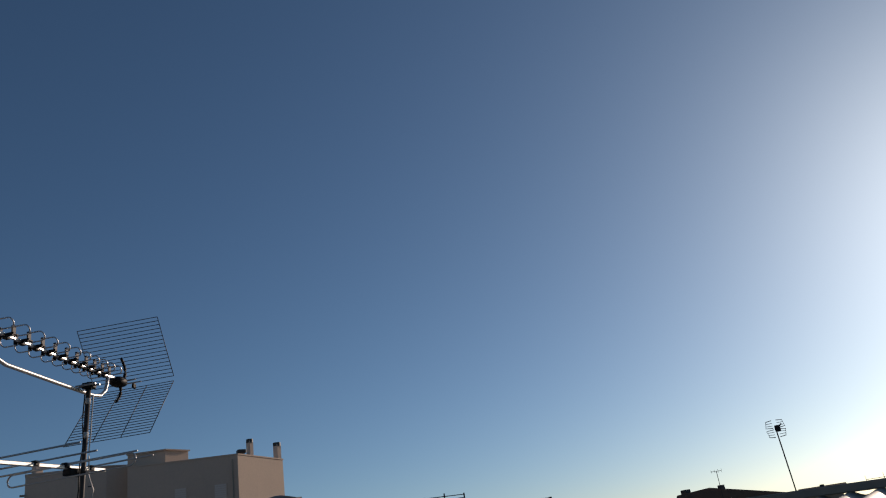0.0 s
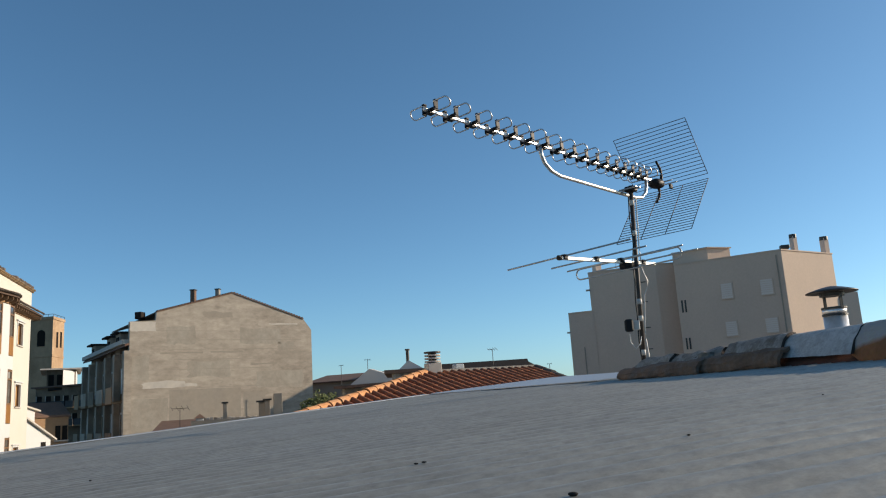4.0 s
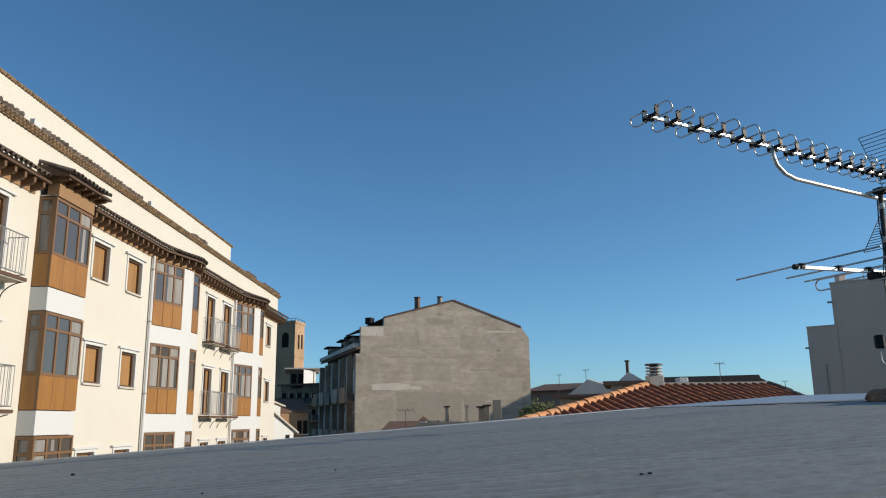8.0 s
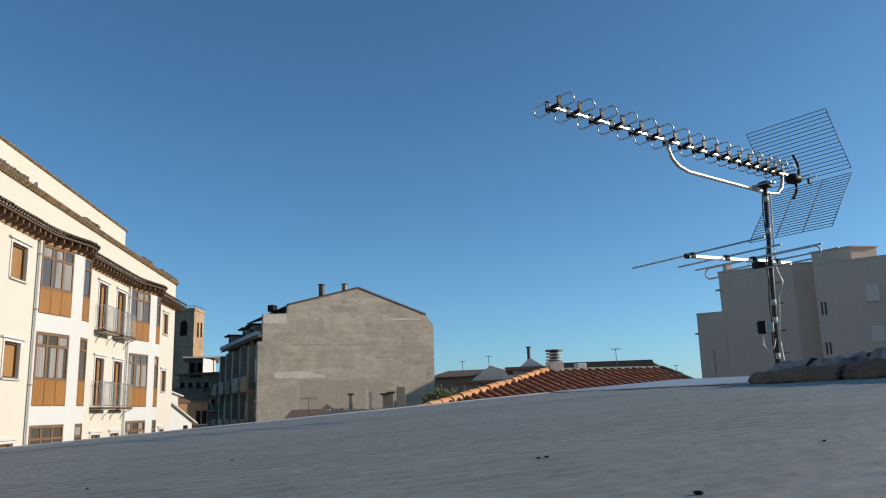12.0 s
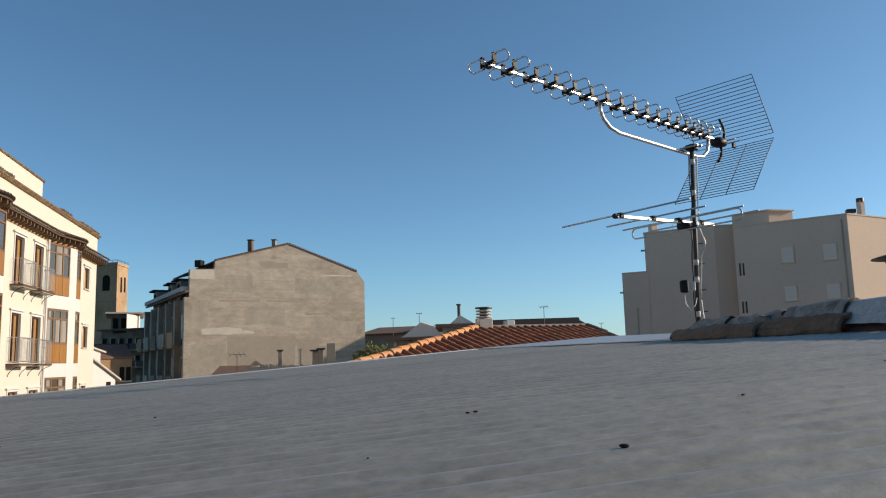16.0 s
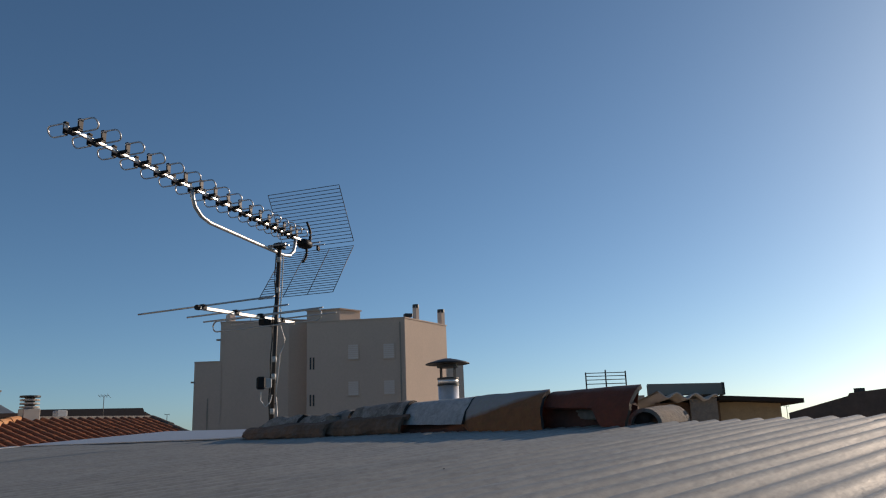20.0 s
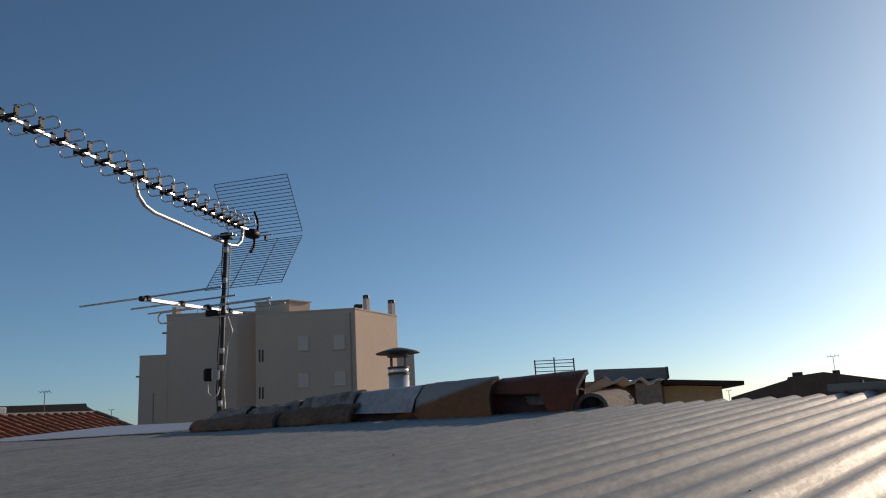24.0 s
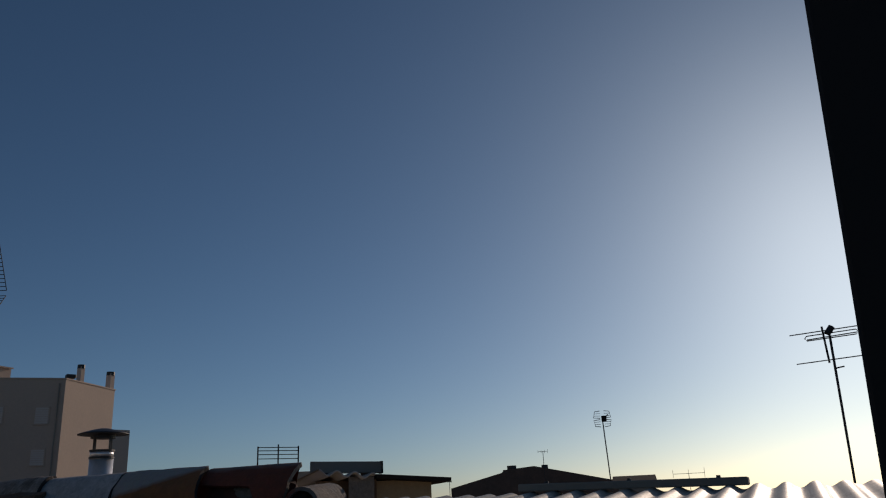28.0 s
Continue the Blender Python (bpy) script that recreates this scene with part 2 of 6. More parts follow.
def link(name, bm, mat, parent=None, label="", smooth=False):
    me = bpy.data.meshes.new(name)
    bm.normal_update()
    bm.to_mesh(me)
    bm.free()
    if smooth:
        for p in me.polygons:
            p.use_smooth = True
    me.materials.append(mat)
    ob = new(name, me)
    if parent is not None:
        ob.parent = parent
    if label:
        ob["label"] = label
    return ob


def part(name, bm, mat, parent, label="", smooth=False):
    return link(name, bm, mat, parent, label, smooth)


def again(name, ob, m, parent, label=""):
    """Another piece on the mesh of ob, placed by m."""
    o = new(name, ob.data)
    o.parent = parent
    o.matrix_local = m
    if label:
        o["label"] = label
    return o


def thing(name, label, category, group="", kind="", at=(0, 0, 0)):
    ob = new(name)
    ob.location = at
    ob.empty_display_size = 0.2
    return tagged(ob, label, category, group, kind)


def add_box(bm, c, size, rot=None, bevel=0.0):
    """A box with its centre at c; rot: a 3x3 or 4x4 matrix."""
    r = bmesh.ops.create_cube(bm, size=1.0)
    vs = r["verts"]
    m = Matrix.Translation(c) @ (rot.to_4x4() if rot is not None else Matrix()) @ Matrix.Diagonal((*size, 1))
    bmesh.ops.transform(bm, matrix=m, verts=vs)
    if bevel:
        es = list({e for v in vs for e in v.link_edges})
        bmesh.ops.bevel(bm, geom=es, offset=bevel, segments=1, affect="EDGES")
    return bm


def box_bm(c, size, rot=None, bevel=0.0):
    return add_box(bmesh.new(), c, size, rot, bevel)


def tube(bm, pts, r, n=8, caps=True, r2=None):
    """A round rod along the points."""
    pts = [Vector(p) for p in pts]
    rings = []
    for i, p in enumerate(pts):
        d = (pts[min(i + 1, len(pts) - 1)] - pts[max(i - 1, 0)]).normalized()
        side = d.cross(Vector((0, 0, 1)))
        if side.length < 1e-3:
            side = Vector((1, 0, 0))
        side.normalize()
        up = side.cross(d)
        rr = r if r2 is None else r + (r2 - r) * i / (len(pts) - 1)
        rings.append([bm.verts.new(p + rr * (math.cos(k * 2 * math.pi / n) * side + math.sin(k * 2 * math.pi / n) * up)) for k in range(n)])
    for a, b in zip(rings, rings[1:]):
        for k in range(n):
            bm.faces.new((a[k], a[(k + 1) % n], b[(k + 1) % n], b[k]))
    if caps:
        bm.faces.new(rings[0][::-1])
        bm.faces.new(rings[-1])
    return bm


def tube_bm(pts, r, n=8, **k):
    return tube(bmesh.new(), pts, r, n, **k)


def prism(bm, foot, z0, z1):
    """An upright prism on a plan outline."""
    lo = [bm.verts.new((p[0], p[1], z0)) for p in foot]
    hi = [bm.verts.new((p[0], p[1], z1)) for p in foot]
    n = len(foot)
    for k in range(n):
        bm.faces.new((lo[k], lo[(k + 1) % n], hi[(k + 1) % n], hi[k]))
    bm.faces.new(hi)
    bm.faces.new(lo[::-1])
    bmesh.ops.recalc_face_normals(bm, faces=bm.faces)
    return bm


def prism_bm(foot, z0, z1):
    return prism(bmesh.new(), foot, z0, z1)


def slab(bm, top, thick):
    """A plate of any outline, thick downwards."""
    hi = [bm.verts.new(p) for p in top]
    lo = [bm.verts.new(Vector(p) - Vector((0, 0, thick))) for p in top]
    n = len(top)
    for k in range(n):
        bm.faces.new((lo[k], lo[(k + 1) % n], hi[(k + 1) % n], hi[k]))
    bm.faces.new(hi)
    bm.faces.new(lo[::-1])
    bmesh.ops.recalc_face_normals(bm, faces=bm.faces)
    return bm


class Front:
    """A facade: plan origin, bearing along it, and which side it faces. at(s, z, out) is a world point; z above the eye."""

    def __init__(self, s0, bearing, offset, face):
        a = radians(bearing)
        self.d = Vector((math.sin(a), math.cos(a), 0))
        self.n = Vector((math.cos(a), -math.sin(a), 0)) * face
        self.o = Vector((math.cos(a), -math.sin(a), 0)) * offset
        self.rot = Matrix((self.d, self.n, Vector((0, 0, 1)))).transposed()
        if face > 0:
            self.rot = Matrix((-self.d, self.n, Vector((0, 0, 1)))).transposed()

    def at(self, s, z, out=0.0):
        return self.o + self.d * s + self.n * out + Vector((0, 0, EZ + z))

    def box(self, bm, s0, s1, z0, z1, o0, o1, bevel=0.0):
        return add_box(bm, self.at((s0 + s1) / 2, (z0 + z1) / 2, (o0 + o1) / 2), (abs(s1 - s0), abs(o1 - o0), abs(z1 - z0)), self.rot, bevel)

    def bm(self, *a, **k):
        return self.box(bmesh.new(), *a, **k)

# ---- ground ----
bm = bmesh.new()
bmesh.ops.create_grid(bm, x_segments=24, y_segments=24, size=3000)
tagged(link("ground", bm, M_GROUND), "dusty street and yard ground between the houses", "ground", kind="structure")

# ---- the roof that the eye is just above ----
RU = Vector((math.sin(radians(64)), math.cos(radians(64)), 0))     # along the waves, up the slope
RV = Vector((-math.cos(radians(64)), math.sin(radians(64)), 0))    # across the waves
H0, SLOPE, CROSS, RIDGE = 0.138, 0.0688, 0.0085, 2.55
PITCH, AMP = 0.076, 0.0085


def roof_z(u, v):
    return EZ - H0 + SLOPE * u + CROSS * v


def roof_at(u, v, up=0.0):
    p = RU * u + RV * v
    return Vector((p.x, p.y, roof_z(u, v) + up))


def wave_at(u, v):
    """How far the corrugated sheet stands over the mean slope: uneven waves and a gentle sag."""
    w = math.cos(2 * math.pi * (v + 0.003 * noise.noise(Vector((u * 1.7, v * 6.0, 9.0)))) / PITCH)
    w *= 0.92 + 0.3 * noise.noise(Vector((u * 2.2, v * 5.0, 1.0)))
    return AMP * w + 0.004 * noise.noise(Vector((u * 0.6, v * 0.9, 3.0)))


def far_edge(u):
    return 7.75 + 0.345 * u


roof = tagged(new("roof"), "low corrugated metal roof, weathered grey", "roof", kind="structure")
us = [-7.0, -6.0, -5.0, -4.2, -3.5, -3.0] + [-2.6 + 0.1 * k for k in range(52)] + [RIDGE + 0.02]
WAVES = 11
v0 = -2.6
sheet_no = 0
while v0 < 8.4:
    bm = bmesh.new()
    cols = []
    n = WAVES * 8 + 8
    lift = 0.0003 * (sheet_no % 2)
    for k in range(n + 1):
        v = v0 + k * PITCH / 8
        col = []
        for u in us:
            vv = min(v, far_edge(u) - 0.05)
            col.append(bm.verts.new(roof_at(u, vv, wave_at(u, vv) + lift)))
        cols.append(col)
    for a, b in zip(cols, cols[1:]):
        for k in range(len(us) - 1):
            if (a[k].co - b[k].co).length > 1e-4 or (a[k + 1].co - b[k + 1].co).length > 1e-4:
                bm.faces.new((a[k], a[k + 1], b[k + 1], b[k]))
    bmesh.ops.remove_doubles(bm, verts=bm.verts, dist=1e-5)
    bmesh.ops.recalc_face_normals(bm, faces=bm.faces)
    part("sheet", bm, M_SHEET, roof, smooth=True)
    v0 += WAVES * PITCH
    sheet_no += 1

# body of the house under the roof
foot = [roof_at(-6.9, -2.4), roof_at(2.5, -2.4), roof_at(2.5, far_edge(2.5) - 0.15), roof_at(-6.9, far_edge(-6.9) - 0.15)]
bm = bmesh.new()
lo = [bm.verts.new((p.x, p.y, 0)) for p in foot]
hi = [bm.verts.new(p - Vector((0, 0, 0.03))) for p in foot]
for k in range(4):
    bm.faces.new((lo[k], lo[(k + 1) % 4], hi[(k + 1) % 4], hi[k]))
bm.faces.new(hi)
bmesh.ops.recalc_face_normals(bm, faces=bm.faces)
tagged(link("wall_house", bm, M_GREYWALL), "rendered walls of the house under the metal roof", "wall", kind="structure")

# smooth strip of flashing past the ridge and along the far verge
bm = bmesh.new()
slab(bm, [roof_at(RIDGE - 0.12, 4.5, 0.017), roof_at(3.3, 4.5, 0.012), roof_at(4.3, 9.2, 0.012), roof_at(2.6, far_edge(2.6), 0.017), roof_at(RIDGE - 0.14, 8.2, 0.017)], 0.006)
slab(bm, [roof_at(RIDGE - 0.13, far_edge(2.3) - 0.30, 0.016), roof_at(RIDGE - 0.1, far_edge(2.5) + 0.02, 0.016),
          roof_at(-7.0, far_edge(-7.0) + 0.02, 0.016), roof_at(-7.0, far_edge(-7.0) - 0.16, 0.016)], 0.006)
tagged(link("flashing", bm, M_FLASH), "smooth pale zinc flashing along the roof's edge", "flashing", kind="structure")
bm = prism_bm([roof_at(2.55, 4.4), roof_at(3.3, 4.4), roof_at(4.28, 9.15), roof_at(2.55, 8.6)], 0, EZ + 0.08)
tagged(link("wall_gable_end", bm, M_GREYWALL), "plain wall under the flashing", "wall", kind="structure")


# ---- on and just behind the metal roof ----
def barrel(length, r0, r1, drop=0.35, n=10, thick=0.014):
    """A half-round clay tile along +x, r0 wide at its start and r1 at its end, with real thickness."""
    bm = bmesh.new()
    rings = []
    for i in range(5):
        t = i / 4
        r = r0 + (r1 - r0) * t
        for rr in (r, r - thick):
            ring = []
            for k in range(n + 1):
                a = math.pi * k / n
                wob = 1 + 0.03 * noise.noise(Vector((t * 3, a * 2, r0 * 50)))
                ring.append(bm.verts.new((length * t, math.cos(a) * rr * wob, math.sin(a) * rr * wob * (1 + drop * 0.2))))
            rings.append(ring)
    for i in range(4):
        o1, i1, o2, i2 = rings[2 * i], rings[2 * i + 1], rings[2 * i + 2], rings[2 * i + 3]
        for k in range(n):
            bm.faces.new((o1[k], o1[k + 1], o2[k + 1], o2[k]))
            bm.faces.new((i1[k + 1], i1[k], i2[k], i2[k + 1]))
        for k in (0, n):
            bm.faces.new((o1[k], o2[k], i2[k], i1[k]))
    for o, i in ((rings[0], rings[1]), (rings[-2], rings[-1])):
        for k in range(n):
            bm.faces.new((o[k], i[k], i[k + 1], o[k + 1]))
    bmesh.ops.recalc_face_normals(bm, faces=bm.faces)
    return bm


def clay(name, body, crust, amount, level, slope=0.0):
    """Old clay with a grey crust of lime and lichen on the upper side, broken up by noise."""
    m = material(name, body, 0.88, grain=0.35, grain_scale=45, stain=(body[0] * 0.6, body[1] * 0.7, body[2] * 0.8), stain_amt=0.5,
                 stain_scale=9, bump=0.3, bump_scale=70)
    nt = m.node_tree
    N, L = nt.nodes, nt.links
    b = N["Principled BSDF"]
    src = b.inputs["Base Color"].links[0].from_socket
    tc = N.new("ShaderNodeTexCoord")
    sep = N.new("ShaderNodeSeparateXYZ")
    L.new(tc.outputs["Object"], sep.inputs[0])
    nz = N.new("ShaderNodeTexNoise")
    nz.inputs["Scale"].default_value = 9
    nz.inputs["Detail"].default_value = 6
    L.new(tc.outputs["Object"], nz.inputs["Vector"])
    ad = N.new("ShaderNodeMath")
    ad.operation = "MULTIPLY_ADD"
    L.new(nz.outputs["Fac"], ad.inputs[0])
    ad.inputs[1].default_value = 0.035
    L.new(sep.outputs[2], ad.inputs[2])
    sl = N.new("ShaderNodeMath")
    sl.operation = "MULTIPLY_ADD"
    L.new(sep.outputs[0], sl.inputs[0])
    sl.inputs[1].default_value = -slope
    L.new(ad.outputs[0], sl.inputs[2])
    mr = N.new("ShaderNodeMapRange")
    mr.inputs["From Min"].default_value, mr.inputs["From Max"].default_value = level, level + 0.02
    mr.inputs["To Max"].default_value = amount
    L.new(sl.outputs[0], mr.inputs["Value"])
    mx = N.new("ShaderNodeMix")
    mx.data_type = "RGBA"
    L.new(mr.outputs[0], mx.inputs[0])
    L.new(src, mx.inputs[6])
    mx.inputs[7].default_value = (*crust, 1)
    sp = N.new("ShaderNodeTexNoise")
    sp.inputs["Scale"].default_value = 55
    sp.inputs["Detail"].default_value = 4
    L.new(tc.outputs["Object"], sp.inputs["Vector"])
    m2 = N.new("ShaderNodeMix")
    m2.data_type, m2.blend_type = "RGBA", "MULTIPLY"
    m2.inputs[0].default_value = 0.6
    L.new(mx.outputs[2], m2.inputs[6])
    L.new(sp.outputs["Color"], m2.inputs[7])
    ad2 = N.new("ShaderNodeMix")
    ad2.data_type, ad2.blend_type = "RGBA", "MIX"
    ad2.inputs[0].default_value = 0.45
    L.new(mx.outputs[2], ad2.inputs[6])
    L.new(m2.outputs[2], ad2.inputs[7])
    L.new(ad2.outputs[2], b.inputs["Base Color"])
    return m


M_CLAY_D = clay("half_crusted_clay", (0.34, 0.125, 0.045), (0.4, 0.385, 0.36), 0.92, 0.055, 0.2)
M_CLAY_B = clay("red_clay", (0.23, 0.058, 0.03), (0.4, 0.33, 0.29), 0.6, 0.139)
# near-black of tile rims, and of the plug painted as shade in a tile's mouth
M_RIM_DK = material("dark_tile_edge_and_fill", (0.045, 0.035, 0.03), 0.95, grain=0.4, grain_scale=50)
M_CLAY_E = clay("brown_clay", (0.13, 0.085, 0.055), (0.2, 0.18, 0.16), 0.8, 0.08)
M_MORTAR = material("old_mortar", (0.2, 0.185, 0.165), 0.95, grain=0.5, grain_scale=40, stain=(0.24, 0.19, 0.14), stain_amt=0.7, stain_scale=9, bump=0.6, bump_scale=45)


M_CRUST = material("lime_crusted_tile", (0.44, 0.43, 0.42), 0.9, grain=0.35, grain_scale=70, stain=(0.27, 0.245, 0.22), stain_amt=0.55, stain_scale=11,
                   bump=0.35, bump_scale=60, blotch=(0.56, 0.55, 0.54), blotch_amt=0.6, blotch_scale=16)
M_MOTTLED = material("mottled_grey_tile", (0.27, 0.235, 0.205), 0.95, grain=0.5, grain_scale=55, stain=(0.11, 0.075, 0.052), stain_amt=0.75, stain_scale=9,
                     bump=0.5, bump_scale=50, blotch=(0.41, 0.385, 0.35), blotch_amt=0.6, blotch_scale=13)
M_BROWNCLAY = material("brown_curled_clay", (0.205, 0.108, 0.062), 0.9, grain=0.4, grain_scale=50, stain=(0.085, 0.054, 0.038), stain_amt=0.7, stain_scale=8,
                       bump=0.35, bump_scale=45, blotch=(0.22, 0.175, 0.145), blotch_amt=0.35, blotch_scale=18)
# dark red of bed tiles; also painted shade in tile hollows and roof channels
M_BEDCLAY = material("dark_red_bed_and_shade_fill", (0.11, 0.04, 0.026), 0.9, grain=0.4, grain_scale=50, stain=(0.05, 0.03, 0.022), stain_amt=0.7, stain_scale=14, bump=0.3)

ARCH = ((-1.0, 0.0), (-0.94, 0.2), (-0.83, 0.46), (-0.7, 0.74), (-0.6, 0.9), (-0.5, 0.97), (-0.3, 1.0), (-0.1, 0.97), (0.1, 0.86), (0.25, 0.62), (0.35, 0.3), (0.4, 0.0))
ROUND = ((-1.0, 0.0), (-0.985, 0.18), (-0.94, 0.38), (-0.86, 0.58), (-0.74, 0.77), (-0.6, 0.91), (-0.45, 0.985), (-0.3, 1.0), (-0.15, 0.97), (0.0, 0.88), (0.12, 0.7), (0.2, 0.45), (0.24, 0.0))
CURL = ((-0.3, 0.0), (-0.82, 0.05), (-1.0, 0.28), (-0.95, 0.62), (-0.78, 0.96), (-0.6, 1.0), (-0.3, 1.03), (0.1, 1.1))


def along_shape(shape, q):
    """The point a part q of the way round an outline."""
    x = min(max(q, 0.0), 0.9999) * (len(shape) - 1)
    k = int(x)
    (a, b), (c, d) = shape[k], shape[k + 1]
    return a + (c - a) * (x - k), b + (d - b) * (x - k)


def old_tile(name, label, mat, secs, shape=ARCH, thick=0.016, rough=0.003, seed=0.0, rim=None, rings=13, n=16, chip=0.012, skew=0.0):
    """A worn tile shell along the ridge. secs: (v, u of the middle, half width, foot, crown, share of the near flank broken away)."""
    v_from, v_to = secs[0][0], secs[-1][0]
    org = roof_at(RIDGE, v_from)
    bm = bmesh.new()
    outer, inner = [], []
    for i in range(rings):
        t = i / (rings - 1)
        x = t * (len(secs) - 1)
        k = min(int(x), len(secs) - 2)
        v, uc, half, foot, crown, broke = (p + (q - p) * (x - k) for p, q in zip(secs[k], secs[k + 1]))
        if 0 < i < rings - 1:
            broke += 0.03 * max(0.0, noise.noise(Vector((t * 6, seed, 4.0)))) * (1 if broke > 0 else 0)
        for sink, store in ((0.0, outer), (thick, inner)):
            ring = []
            for m in range(n + 1):
                a, b = along_shape(shape, broke + (1 - broke) * m / n)
                w = rough * noise.noise(Vector((v * 9 + seed, a * 3.1, b * 3.1))) + rough * 0.6 * noise.noise(Vector((v * 31 + seed, a * 9, b * 9)))
                e = chip * noise.noise(Vector((m * 0.55, seed * 3.0, 1.0 + 5 * (i > 0)))) if i in (0, rings - 1) else 0.0
                e += t ** 5 * (skew * b + 0.8 * half * max(0.0, a + 0.42))
                p = roof_at(uc + a * (half - sink) + w, v + e, foot + b * (crown - foot - sink * 0.9) + w)
                ring.append(bm.verts.new(p - org))
            store.append(ring)
    for i in range(rings - 1):
        for m in range(n):
            bm.faces.new((outer[i][m], outer[i][m + 1], outer[i + 1][m + 1], outer[i + 1][m]))
            bm.faces.new((inner[i][m + 1], inner[i][m], inner[i + 1][m], inner[i + 1][m + 1]))
        for m in (0, n):
            bm.faces.new((outer[i][m], outer[i + 1][m], inner[i + 1][m], inner[i][m]))
    for i in (0, rings - 1):
        for m in range(n):
            bm.faces.new((outer[i][m], inner[i][m], inner[i][m + 1], outer[i][m + 1])).material_index = 1
    bmesh.ops.recalc_face_normals(bm, faces=bm.faces)
    turn = Matrix((-RV, RU, Vector((0, 0, 1)))).transposed()
    bmesh.ops.transform(bm, matrix=turn.inverted().to_4x4(), verts=bm.verts)
    ob = tagged(link(name, bm, mat), label, "roof tile", "tiles along the ridge")
    ob.data.materials.append(rim or M_RIM_DK)
    ob.matrix_world = Matrix.Translation(org) @ turn.to_4x4()
    return ob


RC = RIDGE + 0.06
old_tile("ridge_tile", "crumbling grey ridge tile at the row's end", M_MOTTLED, [(4.27, RC, 0.10, 0.0, 0.07, 0), (4.12, RC, 0.15, 0.0, 0.108, 0), (3.76, RC, 0.17, 0.0, 0.122, 0)], rough=0.02, seed=1.0, chip=0.05)
old_tile("ridge_tile", "cracked grey ridge tile patched with mortar", M_MOTTLED, [(3.84, RC, 0.15, 0.0, 0.104, 0), (3.55, RC, 0.17, 0.0, 0.116, 0), (3.31, RC, 0.175, 0.0, 0.126, 0)], rough=0.016, seed=2.0, chip=0.04)
old_tile("ridge_tile", "mottled grey ridge tile with a chipped end", M_MOTTLED, [(3.29, RC, 0.15, 0.035, 0.138, 0), (3.05, RC, 0.165, 0.03, 0.15, 0), (2.868, RC, 0.175, 0.03, 0.153, 0)], rough=0.008, seed=3.0, chip=0.03)
old_tile("ridge_tile", "ridge tile whitened by a lime crust", M_CRUST, [(2.885, RC, 0.145, 0.045, 0.142, 0), (2.452, RC, 0.175, 0.036, 0.148, 0)], rough=0.003, seed=4.0)
old_tile("ridge_tile", "big orange clay ridge tile with a pale crust on top", M_CLAY_D, [(2.475, RC, 0.145, 0.03, 0.149, 0), (2.40, RC, 0.175, 0.0, 0.152, 0), (1.985, RC + 0.01, 0.215, -0.003, 0.154, 0)], shape=ROUND, rough=0.004, seed=5.0, rim=M_RIM_DK, skew=0.055, chip=0.007)
old_tile("ridge_tile", "dark red clay ridge tile with a broken flank", M_CLAY_B, [(2.04, RC, 0.15, 0.0, 0.142, 0.26), (1.8, RC, 0.165, 0.0, 0.145, 0.22), (1.745, RC, 0.17, 0.0, 0.146, 0.02), (1.64, RC, 0.175, -0.002, 0.146, 0.0)], shape=ROUND, rough=0.003, seed=6.0, rim=M_CLAY_E, skew=-0.02, chip=0.007)
# red bed tiles that show under the whitened ones
for v_from, v_to, sd in ((3.3, 2.9, 7.0), (2.94, 2.46, 8.0), (2.47, 2.36, 9.0)):
    old_tile("bed_tile", "thin dark red bed tile under the ridge row", M_BEDCLAY, [(v_from, RC, 0.165, -0.003, 0.045, 0), (v_to, RC, 0.165, -0.003, 0.045, 0)], rough=0.004, seed=sd, chip=0.02)
# curled broken pieces lying low before the end of the row
old_tile("broken_tile", "long curled piece of broken brown tile", M_BROWNCLAY, [(4.36, 2.52, 0.02, 0.012, 0.046, 0), (4.18, 2.5, 0.11, 0.004, 0.062, 0), (3.8, 2.47, 0.14, 0.0, 0.07, 0), (3.3, 2.45, 0.13, 0.0, 0.076, 0)],
         shape=CURL, rough=0.012, seed=10.0, rim=M_BROWNCLAY, chip=0.01, rings=21)
old_tile("broken_tile", "curled brown tile piece at the foot of the row", M_BROWNCLAY, [(3.5, 2.5, 0.1, 0.0, 0.066, 0), (3.36, 2.475, 0.125, 0.0, 0.078, 0), (3.15, 2.49, 0.13, 0.0, 0.084, 0), (2.82, 2.52, 0.12, 0.0, 0.088, 0)],
         shape=CURL, rough=0.01, seed=11.0, rim=M_BROWNCLAY, chip=0.012, rings=17)


def rubble(name, label, category, at, size, mat, seed, group=""):
    """A rough lump with flattened, broken sides."""
    bm = bmesh.new()
    bmesh.ops.create_icosphere(bm, subdivisions=3, radius=1.0)
    for w in bm.verts:
        p = w.co.copy()
        w.co = Vector([math.copysign(abs(c) ** 0.6, c) for c in p]) * (1 + 0.25 * noise.noise(p * 1.9 + Vector((seed, 0, 0))) + 0.08 * noise.noise(p * 6 + Vector((0, seed, 0))))
        w.co = Vector((w.co.x * size[0], w.co.y * size[1], w.co.z * size[2]))
    ob = tagged(link(name, bm, mat), label, category, group)
    ob.matrix_world = Matrix.Translation(at) @ Matrix((-RV, RU, Vector((0, 0, 1)))).transposed().to_4x4()
    return ob


